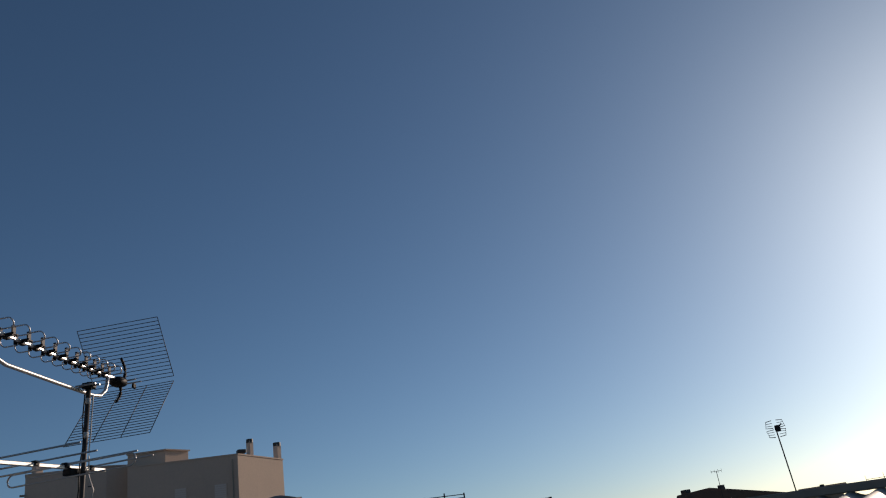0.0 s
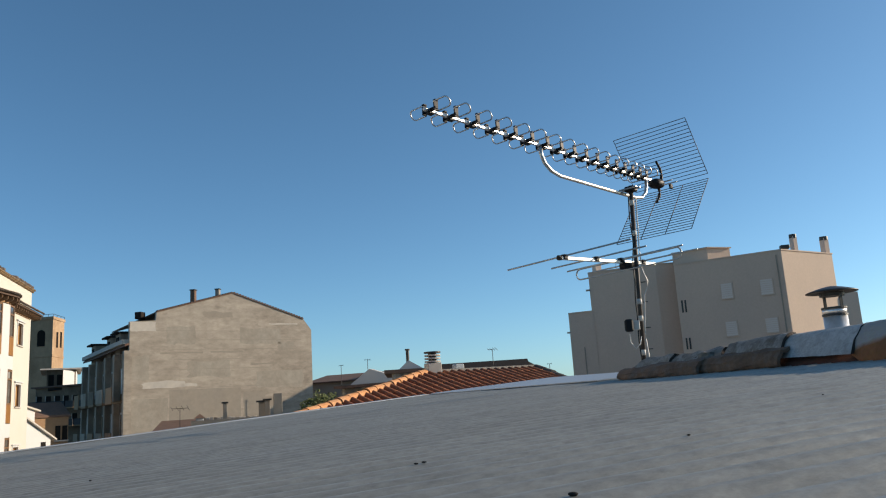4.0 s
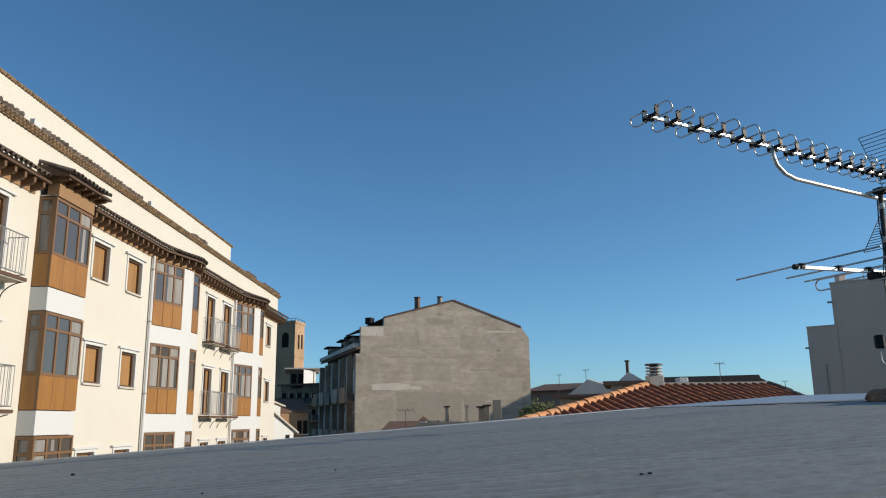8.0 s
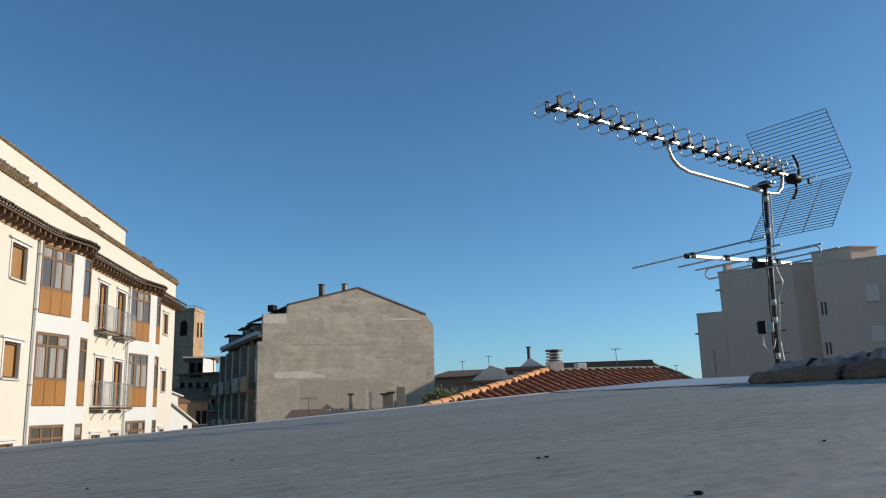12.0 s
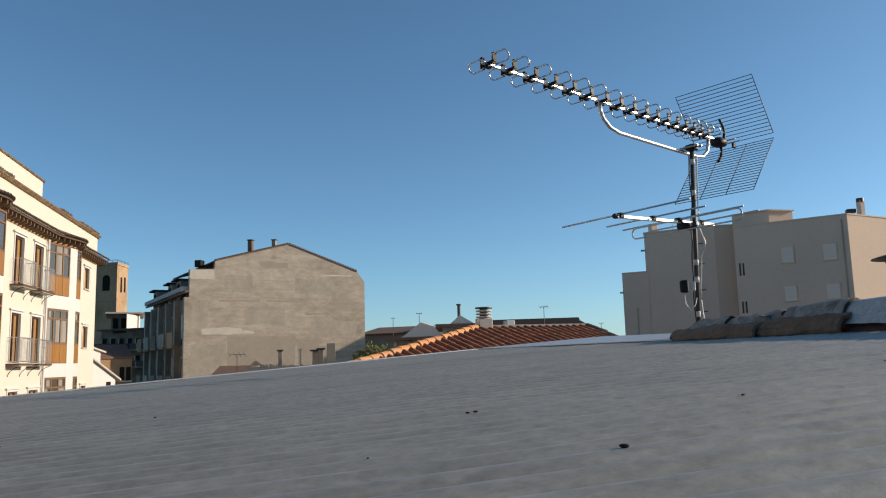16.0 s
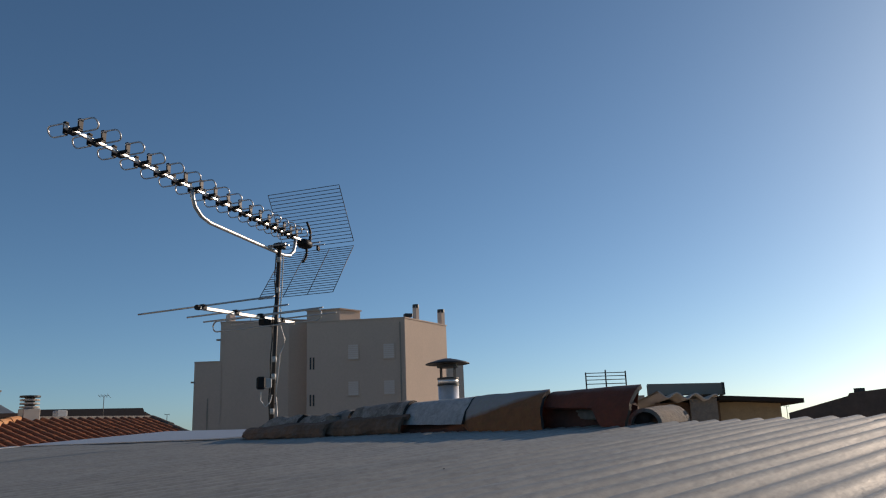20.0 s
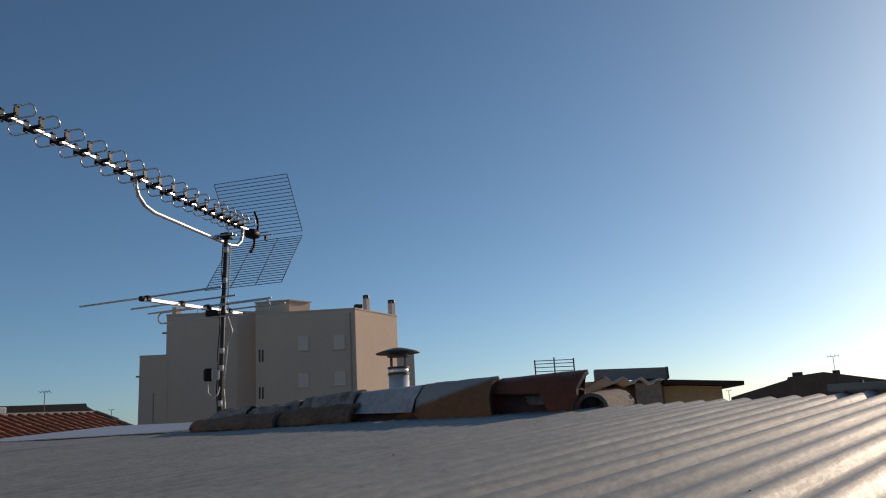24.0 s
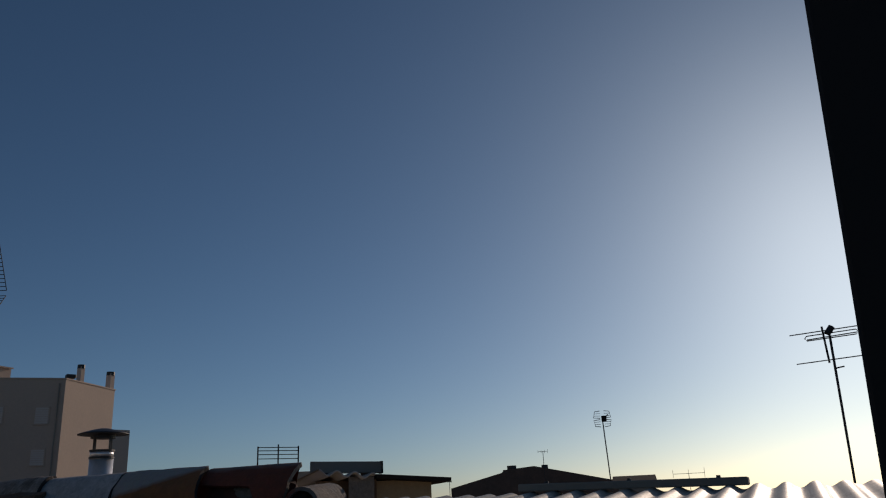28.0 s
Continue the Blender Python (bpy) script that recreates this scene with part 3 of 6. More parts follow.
rubble("mortar_lump", "pale lump of mortar inside the broken red tile", "mortar", roof_at(RC - 0.06, 1.85, 0.045), (0.1, 0.03, 0.022), M_MORTAR, 3.0)
# two dark lumps added to stand in for shade inside the open tiles
rubble("mortar_lump", "dark fill for the shaded hollow under the orange tile's end", "mortar", roof_at(RC - 0.03, 1.97, 0.03), (0.18, 0.06, 0.075), M_BEDCLAY, 5.0)
rubble("mortar_lump", "dark fill for the red tile's shaded hollow", "mortar", roof_at(RC - 0.02, 1.78, 0.03), (0.1, 0.05, 0.07), M_BEDCLAY, 8.0)
rubble("mortar_lump", "crumbled mortar between the grey tiles", "mortar", roof_at(RC - 0.13, 3.42, 0.09), (0.05, 0.03, 0.02), M_MORTAR, 6.0)
rubble("mortar_lump", "white crumb of mortar on the curled tile", "mortar", roof_at(2.42, 3.42, 0.078), (0.018, 0.012, 0.008), M_CRUST, 7.0)

# small curved tiles of the far slope, open ends towards the eye
for u, v, r, mat, lab, long_, spin, tilt in ((RIDGE - 0.03, 1.612, 0.061, M_MORTAR, "small grey curved tile with its open end out", 0.34, 40, -2),):
    ob = tagged(link("curved_tile", barrel(long_, r, r * 1.12, n=12), mat), lab, "roof tile", "curved tiles of the far slope")
    ob.matrix_world = Matrix.Translation(roof_at(u, v, 0.002)) @ Matrix.Rotation(radians(spin), 4, "Z") @ Matrix.Rotation(radians(tilt), 4, "Y") @ Matrix.Diagonal((1, 1.05, 0.9, 1))

# near-black plug added in place of shade inside the curved tile's mouth
rubble("mortar_lump", "dark plug added for the small curved tile's shaded mouth", "mortar", roof_at(RIDGE + 0.05, 1.655, 0.018), (0.045, 0.06, 0.036), M_RIM_DK, 11.0)

# neighbour's fibre sheet with large waves, its block wall, and a length of gutter on top
fib = thing("wavy_roof_sheet", "grey wavy fibre sheet over a small shed", "roof sheet")
A, B = az(32.1, 3.5), az(35.9, 3.56)
d = (B - A).normalized()
out = Vector((-d.y, d.x, 0))
L = (B - A).length
bm = bmesh.new()
cols = []
for k in range(65):
    t = k / 64 * L
    w = math.cos(2 * math.pi * t / 0.077)
    z = EZ + 0.17 + 0.011 * w - 0.02 * t / L
    col = []
    for j in (-0.12, 0.35, 0.9):
        for dz in (0, -0.007):
            p = A + d * t + out * j
            col.append(bm.verts.new((p.x, p.y, z + dz - j * 0.05)))
    cols.append(col)
for a, b in zip(cols, cols[1:]):
    for k in (0, 2):
        bm.faces.new((a[k], b[k], b[k + 2], a[k + 2]))
        bm.faces.new((a[k + 1], a[k + 3], b[k + 3], b[k + 1]))
    bm.faces.new((a[0], a[1], b[1], b[0]))
bmesh.ops.recalc_face_normals(bm, faces=bm.faces)
part("sheet", bm, M_CONC3, fib, smooth=True)
WA, WB = az(36.4, 3.6), az(40.3, 3.68)
dw = (WB - WA).normalized()
ow = Vector((-dw.y, dw.x, 0))
bm = bmesh.new()
prism(bm, [WA, WB, WB + ow * 0.9, WA + ow * 0.9], 0, EZ + 0.136)
part("block_wall", bm, M_BRICKY, fib, "ochre block wall of the shed")
bm = bmesh.new()
slab(bm, [WA - dw * 0.02 - ow * 0.1 + Vector((0, 0, 0.162)), WB + dw * 0.06 - ow * 0.1 + Vector((0, 0, 0.138)), WB + dw * 0.06 + ow * 0.9 + Vector((0, 0, 0.12)),
          WA + ow * 0.9 + Vector((0, 0, 0.15))], 0.018)
part("roof_edge", bm, M_GREYROOF, fib, "dark overhanging roof edge")
bm = bmesh.new()
prism(bm, [az(32.3, 3.54), az(36.5, 3.58), az(36.3, 4.4), az(32.2, 4.4)], 0, EZ + 0.142)
part("back_wall", bm, M_SHADEWALL, fib)
bm = bmesh.new()
prism(bm, [az(34.6, 3.44), az(36.35, 3.5), az(36.3, 3.58), az(34.55, 3.53)], 0, EZ + 0.152)
part("pale_wall", bm, M_MORTAR, fib, "short mortared wall end")
gut = thing("gutter_length", "length of old metal gutter lying on the shed roof", "gutter")
p0, p1 = az(31.9, 3.7, 0.196), az(36.8, 3.72, 0.186)
dd = (p1 - p0).normalized()
bm = bmesh.new()
side = dd.cross(Vector((0, 0, 1)))
rings = []
for p in (p0, p1):
    prof = [(-0.05, 0.036), (-0.05, -0.012), (0.05, -0.012), (0.05, 0.036), (0.044, 0.036), (0.044, -0.006), (-0.044, -0.006), (-0.044, 0.036)]
    rings.append([bm.verts.new(p + side * a + Vector((0, 0, b))) for a, b in prof])
for k in range(8):
    bm.faces.new((rings[0][k], rings[0][(k + 1) % 8], rings[1][(k + 1) % 8], rings[1][k]))
bm.faces.new(rings[0])
bm.faces.new(rings[1][::-1])
bmesh.ops.recalc_face_normals(bm, faces=bm.faces)
part("channel", bm, M_CONC2, gut)
bm = bmesh.new()
add_box(bm, p1 + Vector((0, 0, 0.012)), (0.012, 0.1, 0.052), Matrix((dd, side, Vector((0, 0, 1)))).transposed())
part("end_cap", bm, M_CAPDK, gut)
for q in (0.25, 0.8):
    p = p0.lerp(p1, q)
    part("bracket", box_bm(p - Vector((0, 0, 0.06)), (0.03, 0.06, 0.1)), M_CAPDK, gut)

# small iron railing further back
rail = thing("railing", "small dark iron railing on a terrace behind the ridge", "railing")
ra, rb = az(28.1, 9.0), az(30.85, 9.05)
for q, nm in ((0, "post"), (0.5, "post"), (1, "post")):
    p = ra.lerp(rb, q)
    part(nm, tube_bm([(p.x, p.y, EZ + 0.3), (p.x, p.y, EZ + 0.7 + (0.02 if q == 0.5 else 0))], 0.009, 6), M_IRON, rail)
for z in (0.57, 0.615, 0.655, 0.69):
    part("bar", tube_bm([ra + Vector((0, 0, z)), rb + Vector((0, 0, z - 0.005))], 0.005, 6), M_IRON, rail)
bm = prism_bm([az(27.5, 8.9), az(32, 8.95), az(32, 10.5), az(27.5, 10.5)], 0, EZ + 0.42)
tagged(link("terrace_block", bm, M_GREYWALL), "plain terrace wall behind the ridge", "wall", kind="structure")

# flat strip of metal along the roof's upper end
strip = thing("metal_strip", "flat pale metal strip lying along the sheet ends", "metal strip")
s0, s1 = roof_at(RIDGE + 0.03, 0.80, 0.02), roof_at(RIDGE + 0.03, 0.10, 0.014)
dd = (s1 - s0).normalized()
sd = dd.cross(Vector((0, 0, 1)))
bm = bmesh.new()
add_box(bm, (s0 + s1) / 2, ((s1 - s0).length, 0.09, 0.024), Matrix((dd, sd, sd.cross(dd))).transposed(), 0.003)
part("plate", bm, M_CONC2, strip)
for q in (0.12, 0.5, 0.88):
    bm = bmesh.new()
    bmesh.ops.create_cone(bm, cap_ends=True, segments=8, radius1=0.008, radius2=0.006, depth=0.01, matrix=Matrix.Translation(s0.lerp(s1, q) + Vector((0, 0, 0.0145))))
    part("screw", bm, M_CAPDK, strip)

# frame of the hatch that the eye looks out of, its unlit side painted near black
jam = thing("hatch_frame", "wooden side frame of the open roof hatch, coloured dark as unlit", "hatch frame")
jz = Vector((0.0139, -0.038, 1.0)).normalized()
jx = Vector((math.sin(radians(75)), math.cos(radians(75)), 0))
jy = jz.cross(jx).normalized() * -1
jx = jy.cross(jz)
if jx.x < 0:
    jx = -jx
jp = Vector((0.4941, 0.1631, EZ + 0.029)) + jz * 0.49
jr = Matrix((jx, jy, jz)).transposed()
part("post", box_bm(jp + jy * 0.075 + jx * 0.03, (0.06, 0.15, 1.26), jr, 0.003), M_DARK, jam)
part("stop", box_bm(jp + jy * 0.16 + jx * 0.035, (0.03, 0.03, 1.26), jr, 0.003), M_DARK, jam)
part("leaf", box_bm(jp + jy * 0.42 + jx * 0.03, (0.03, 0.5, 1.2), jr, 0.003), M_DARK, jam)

# ---- the television aerial ----
FW = Vector((-0.606, -0.795, 0)).normalized()      # the way the aerial points
PD = Vector((-FW.y, FW.x, 0))                      # across it
if PD.x < 0:
    PD = -PD
HINGE = Vector((0.755, 4.80, EZ + 1.213))
TIP = Vector((-0.475, 3.175, EZ + 1.245))
AX = (TIP - HINGE)
BL = AX.length
AX.normalize()
UPV = PD.cross(AX)
if UPV.z < 0:
    UPV = -UPV
aer = thing("tv_aerial", "tall roof aerial, bright metal boom on a dark mast", "aerial")
AK = 1.21
aer.location, aer.scale = Vector((0, 0, EZ * (1 - AK))), (AK, AK, AK)
MB, MT = Vector((0.432, 4.362, EZ - 0.02)), Vector((0.468, 4.352, EZ + 1.125))
part("mast", tube_bm([MB, MT], 0.0122, 12), M_MAST, aer, "dark weathered steel mast", smooth=True)
for q in (0.18, 0.34, 0.42, 0.60, 0.75, 0.9):
    p = MB.lerp(MT, q)
    part("tape_band", tube_bm([p, p + Vector((0.001, 0, 0.03))], 0.0136, 12), M_CABLE if q not in (0.6,) else M_CAPDK, aer, smooth=True)
part("boom", box_bm((TIP + HINGE) / 2 + AX * 0.085, (0.0135, BL - 0.13, 0.0135), Matrix((PD, AX, UPV)).transposed(), 0.002), M_ALU, aer, "bright square aluminium boom")
bf = Matrix((PD, AX, UPV)).transposed().to_4x4()


def loop_ring(sgn):
    """One long ring of wire beside the boom, standing upright."""
    pts = []
    x0, x1, hh = 0.03, 0.122, 0.0195
    n = 7
    for k in range(n):
        a = math.pi / 2 - math.pi * k / (n - 1)
        pts.append((sgn * (x1 - hh + math.cos(a) * hh), 0.012 * math.sin(a), math.sin(a) * hh + 0.012))
    for k in range(n):
        a = -math.pi / 2 - math.pi * k / (n - 1)
        pts.append((sgn * (x0 + hh * 0.5 + math.cos(a) * hh * 0.5), 0.012 * math.sin(a), math.sin(a) * hh + 0.012))
    pts.append(pts[0])
    return tube_bm(pts, 0.0033, 6, caps=False)


def hub_bm():
    bm = bmesh.new()
    add_box(bm, (0, 0, 0.004), (0.085, 0.02, 0.012), None, 0.002)
    for s in (-1, 1):
        add_box(bm, (s * 0.036, 0, 0.014), (0.007, 0.026, 0.05), None, 0.002)
        add_box(bm, (s * 0.036, 0.0, 0.038), (0.016, 0.02, 0.008), None, 0.002)
    add_box(bm, (0, 0, -0.011), (0.024, 0.03, 0.012), None, 0.002)
    return bm


N_DIR = 17
d0 = [0.0, 0.125, 0.265, 0.40, 0.53, 0.655, 0.775, 0.89, 1.0, 1.105, 1.205, 1.30, 1.39, 1.475, 1.555, 1.63, 1.70]
hub0 = ring_r = ring_l = None
for k in range(N_DIR):
    p = TIP - AX * (0.02 + d0[k])
    m = Matrix.Translation(p) @ bf @ Matrix.Diagonal((1 - 0.012 * k, 1, 1, 1))
    if hub0 is None:
        hub0 = part("director", hub_bm(), M_PLASTIC, aer, "black plastic clip with a wire ring on each side")
        hub0.matrix_local = m
        h = hub0
        ring_r = part("wire_ring", loop_ring(1), M_ALU, h, smooth=True)
        ring_l = part("wire_ring", loop_ring(-1), M_ALU, h, smooth=True)
    else:
        h = again("director", hub0, m, aer, "black plastic clip with a wire ring on each side")
        again("wire_ring", ring_r, Matrix(), h)
        again("wire_ring", ring_l, Matrix(), h)

# dipole and its box
p = HINGE + AX * 0.17
bm = bmesh.new()
bmesh.ops.create_icosphere(bm, subdivisions=3, radius=1.0)
for w in bm.verts:
    w.co = Vector([math.copysign(abs(c) ** 0.7, c) for c in w.co])
bmesh.ops.transform(bm, matrix=Matrix.Translation(p - UPV * 0.012) @ bf @ Matrix.Diagonal((0.04, 0.052, 0.027, 1)), verts=bm.verts)
part("dipole_box", bm, M_PLASTIC, aer, "rounded black dipole box", smooth=True)
for sgn in (1, -1):
    pts = []
    for k in range(10):
        a = k / 9
        pts.append(p - AX * (0.035 + 0.02 * math.sin(a * math.pi)) + UPV * sgn * (0.01 + 0.115 * a) + AX * 0.035 * a * a + PD * 0.012 * sgn)
    bm = tube_bm(pts, 0.0095, 8, r2=0.007)
    part("dipole_arm", bm, M_PLASTIC, aer, "bowed black dipole arm", smooth=True)
for k in (0.03, 0.09):
    c = HINGE + AX * k + UPV * 0.012
    part("rear_stub", tube_bm([c - PD * 0.06, c + PD * 0.06], 0.004, 6), M_STEEL, aer, smooth=True)

# corner reflector: an upper and a lower grid of rods
for z_top, fwd, nm in ((0.325, 0.195, "upper"), (-0.345, 0.28, "lower")):
    pan = part("reflector_panel", box_bm(HINGE + PD * 0.0, (0.012, 0.03, 0.03), bf.to_3x3(), 0.002), M_PLASTIC, aer, "grid reflector of thin wire rods")
    a0, a1 = HINGE + Vector((0, 0, 0.02 if z_top > 0 else -0.01)), HINGE + FW * fwd + Vector((0, 0, z_top))
    nrod = 17 if z_top > 0 else 20
    rod = None
    for k in range(nrod):
        q = k / (nrod - 1)
        c = a0.lerp(a1, q)
        half = 0.245
        if rod is None:
            rod = part("rod", tube_bm([-PD * half, PD * half], 0.0021, 6), M_MAST, pan, smooth=True)
            rod.location = c
        else:
            o = again("rod", rod, Matrix.Translation(c), pan)
    for e in ((-0.245, 0.245) if z_top > 0 else (-0.245, -0.08, 0.08, 0.245)):
        part("side_wire", tube_bm([a0 + PD * e, a1 + PD * e], 0.0022, 6), M_MAST, pan, smooth=True)

# bent support arm under the boom, its clamps
ARM = [TIP - AX * 0.775 - UPV * 0.008, TIP - AX * 0.78 - UPV * 0.05, TIP - AX * 0.80 - UPV * 0.085, TIP - AX * 0.85 - UPV * 0.118, TIP - AX * 0.92 - UPV * 0.133,
       TIP - AX * 1.3 - UPV * 0.136, TIP - AX * 1.62 - UPV * 0.137, TIP - AX * 1.69 - UPV * 0.125, TIP - AX * 1.735 - UPV * 0.09, TIP - AX * 1.75 - UPV * 0.05, TIP - AX * 1.755 - UPV * 0.008]
part("support_arm", tube_bm(ARM, 0.0098, 10), M_BOOM, aer, "bright bent tube arm", smooth=True)
cl = MT + Vector((0, 0, -0.02))
part("clamp", box_bm(cl, (0.06, 0.05, 0.032), bf.to_3x3(), 0.006), M_PLASTIC, aer, "dark clamp at the mast's head")
part("clamp_bolt", tube_bm([cl - PD * 0.06, cl + PD * 0.06], 0.005, 6), M_STEEL, aer)
part("clamp_bolt", tube_bm([cl - PD * 0.055 + AX * 0.03, cl + PD * 0.055 + AX * 0.03], 0.005, 6), M_STEEL, aer)

# lower aerial: a short boom with long rods
VB = Vector((0.037, 3.985, EZ + 0.690))
VE = Vector((0.575, 4.55, EZ + 0.705))
VA = (VE - VB).normalized()
VP = Vector((VA.y, -VA.x, 0)).normalized()
if VP.x < 0:
    VP = -VP
part("lower_boom", box_bm((VB + VE) / 2, (0.018, (VE - VB).length, 0.019), Matrix((VP, VA, VP.cross(VA))).transposed(), 0.003), M_BOOM, aer, "bright short lower boom")
part("boom_end", tube_bm([VB - VA * 0.008, VB + VA * 0.01], 0.0135, 10), M_PLASTIC, aer)
for q, half, zz in ((0.05, 0.43, 0.012), (0.36, 0.33, 0.012), (0.62, 0.4, 0.014), (0.86, 0.36, 0.012)):
    c = VB.lerp(VE, q) + Vector((0, 0, zz))
    part("rod", tube_bm([c - VP * half, c + VP * half], 0.0045, 8), M_STEEL, aer, smooth=True)
    part("rod_clip", box_bm(c - Vector((0, 0, 0.006)), (0.03, 0.03, 0.026), Matrix((VP, VA, Vector((0, 0, 1)))).transposed(), 0.003), M_PLASTIC, aer)
# folded dipole of the lower aerial
c = VB.lerp(VE, 0.62)
pts = []
for k in range(9):
    a = -math.pi / 2 + math.pi * k / 8
    pts.append(c + VP * (0.36 + math.cos(a) * 0.03) + Vector((0, 0, math.sin(a) * 0.03 - 0.02)))
for k in range(9):
    a = math.pi / 2 + math.pi * k / 8
    pts.append(c + VP * (-0.3 + math.cos(a) * 0.03) + Vector((0, 0, math.sin(a) * 0.03 - 0.02)))
pts.append(pts[0])
part("folded_dipole", tube_bm(pts, 0.0045, 6, caps=False), M_STEEL, aer, smooth=True)
part("junction_box", box_bm(VB.lerp(VE, 0.7) - Vector((0, 0, 0.022)), (0.05, 0.11, 0.035), Matrix((VP, VA, Vector((0, 0, 1)))).transposed(), 0.006), M_PLASTIC, aer, "black junction box")
# amplifier box and cables on the mast
bx = Vector((0.375, 4.31, EZ + 0.347))
part("amplifier_box", box_bm(bx, (0.046, 0.042, 0.066), None, 0.008), M_PLASTIC, aer, "black amplifier box on the mast")
part("box_bracket", box_bm(bx + Vector((0.038, 0.02, 0)), (0.04, 0.02, 0.05), None, 0.003), M_CABLE, aer)
for dx, dy, seed in ((0.022, -0.012, 1.0), (-0.018, -0.02, 5.0)):
    pts = []
    for k in range(26):
        q = k / 25
        p = MB.lerp(MT, 0.08 + 0.86 * q)
        sw = 0.012 * noise.noise(Vector((q * 6, seed, 0)))
        if 0.45 < q < 0.58 and seed == 1.0:
            sw += 0.03 * math.sin((q - 0.45) / 0.13 * math.pi)
        pts.append(p + Vector((dx + sw, dy, 0)))
    part("cable", tube_bm(pts, 0.0035, 6), M_CABLE if seed == 1.0 else M_PLASTIC, aer, smooth=True)
pts = [bx + Vector((0, 0, -0.045)), bx + Vector((0.0, 0, -0.09)), bx + Vector((0.025, 0, -0.125)), bx + Vector((0.05, 0.01, -0.1)), MB.lerp(MT, 0.28)]
part("cable", tube_bm(pts, 0.003, 6), M_CABLE, aer, smooth=True)

# ---- stainless flue with a cap ----
flue = thing("flue_pipe", "shiny stainless flue with a dark conical rain cap", "flue")
fr = 5.78
fc = az(18.2, fr)


def flue_ring(z0, z1, r, n=24, r2=None):
    return tube_bm([(fc.x, fc.y, EZ + z0), (fc.x, fc.y, EZ + z1)], r, n, r2=r2)


part("pipe", flue_ring(-0.3, 0.405, 0.074), M_FLUE, flue, smooth=True)
part("band", flue_ring(0.405, 0.418, 0.079), M_CAPDK, flue)
part("collar", flue_ring(0.418, 0.45, 0.074), M_FLUE, flue, smooth=True)
part("band", flue_ring(0.45, 0.462, 0.079), M_CAPDK, flue)
for k in range(4):
    a = k * math.pi / 2 + 0.4
    o = Vector((math.cos(a) * 0.07, math.sin(a) * 0.07, 0))
    part("strut", box_bm(Vector((fc.x, fc.y, EZ + 0.505)) + o, (0.013, 0.005, 0.1), Matrix.Rotation(a + math.pi / 2, 3, "Z")), M_CAPDK, flue)
bm = bmesh.new()
prof = [(0.0, 0.602), (0.03, 0.6), (0.08, 0.589), (0.14, 0.572), (0.161, 0.564), (0.161, 0.559), (0.13, 0.566), (0.0, 0.578)]
rings = []
for r, z in prof:
    rings.append([bm.verts.new((fc.x + r * math.cos(k * math.pi / 14), fc.y + r * math.sin(k * math.pi / 14), EZ + z)) for k in range(28)])
for a, b in zip(rings, rings[1:]):
    for k in range(28):
        bm.faces.new((a[k], a[(k + 1) % 28], b[(k + 1) % 28], b[k]))
bmesh.ops.remove_doubles(bm, verts=bm.verts, dist=1e-5)
bmesh.ops.recalc_face_normals(bm, faces=bm.faces)
part("cap", bm, M_CAPDK, flue, "dark conical rain cap", smooth=True)
part("inner_ring", flue_ring(0.535, 0.56, 0.078), M_CAPDK, flue)
bm = prism_bm([az(8, 5.25), az(30, 5.0), az(28, 7.5), az(7.5, 7.5)], 0, EZ - 0.12)
tagged(link("wall_back_roof", bm, M_GREYWALL), "lower flat roof behind the ridge", "roof", kind="structure")

# ---- dry litter on the metal sheets ----
for u, v, s in ((0.336, 1.199, 0.0027), (0.35, 1.2, 0.003), (0.342, 0.715, 0.0036), (-0.44, 1.595, 0.0025), (0.122, 0.82, 0.0012), (-1.3, 3.034, 0.006),
                (0.68, 0.974, 0.0018), (0.688, 0.366, 0.0016), (0.837, 0.364, 0.0015), (1.206, 1.289, 0.002), (-0.216, 1.967, 0.0028)):
    bm = bmesh.new()
    bmesh.ops.create_icosphere(bm, subdivisions=2, radius=s)
    for w in bm.verts:
        w.co *= 1 + 0.7 * noise.noise(w.co * 130 + Vector((u * 10, v * 7, 0)))
        w.co.x *= 1.4
        w.co.z *= 0.6
    ob = tagged(link("litter", bm, M_DEBRIS), "small dark dry bit of litter on the metal", "litter", "litter on the roof")
    v = max((v + 0.002 * k for k in range(-19, 12)), key=lambda q: wave_at(u, q))
    ob.location = roof_at(u, v, wave_at(u, v) + s * 0.5)
    ob.rotation_euler = (0, 0, u * 9)


# ---- cream apartment house across the street ----
CR = Front(0, -22.87, -10.637, 1)
cream = thing("apartment_house", "cream rendered apartment house with wooden bay windows and tiled eaves", "house", at=CR.at(27, -EZ, 0))
CREAM_INV = Matrix.Translation(CR.at(27, -EZ, 0)).inverted()


# boards darker than the rafters, to paint the shade in the gaps between them
M_EAVE = material("shade_brown_eave_boards", (0.08, 0.043, 0.022), 0.7, grain=0.3, grain_scale=10)


M_RAFTER = material("stained_rafter", (0.13, 0.07, 0.033), 0.7, grain=0.3, grain_scale=10)
M_FRIEZE = material("light_brown_frieze", (0.26, 0.15, 0.07), 0.7, grain=0.25, grain_scale=9)


def cpart(name, bm, mat, parent=None, label="", smooth=False):
    """A part of the cream house, built in world coordinates."""
    ob = link(name, bm, mat, None, label, smooth)
    par = parent if parent is not None else cream
    ob.parent = par
    if parent is None:
        ob.matrix_parent_inverse = CREAM_INV
    return ob


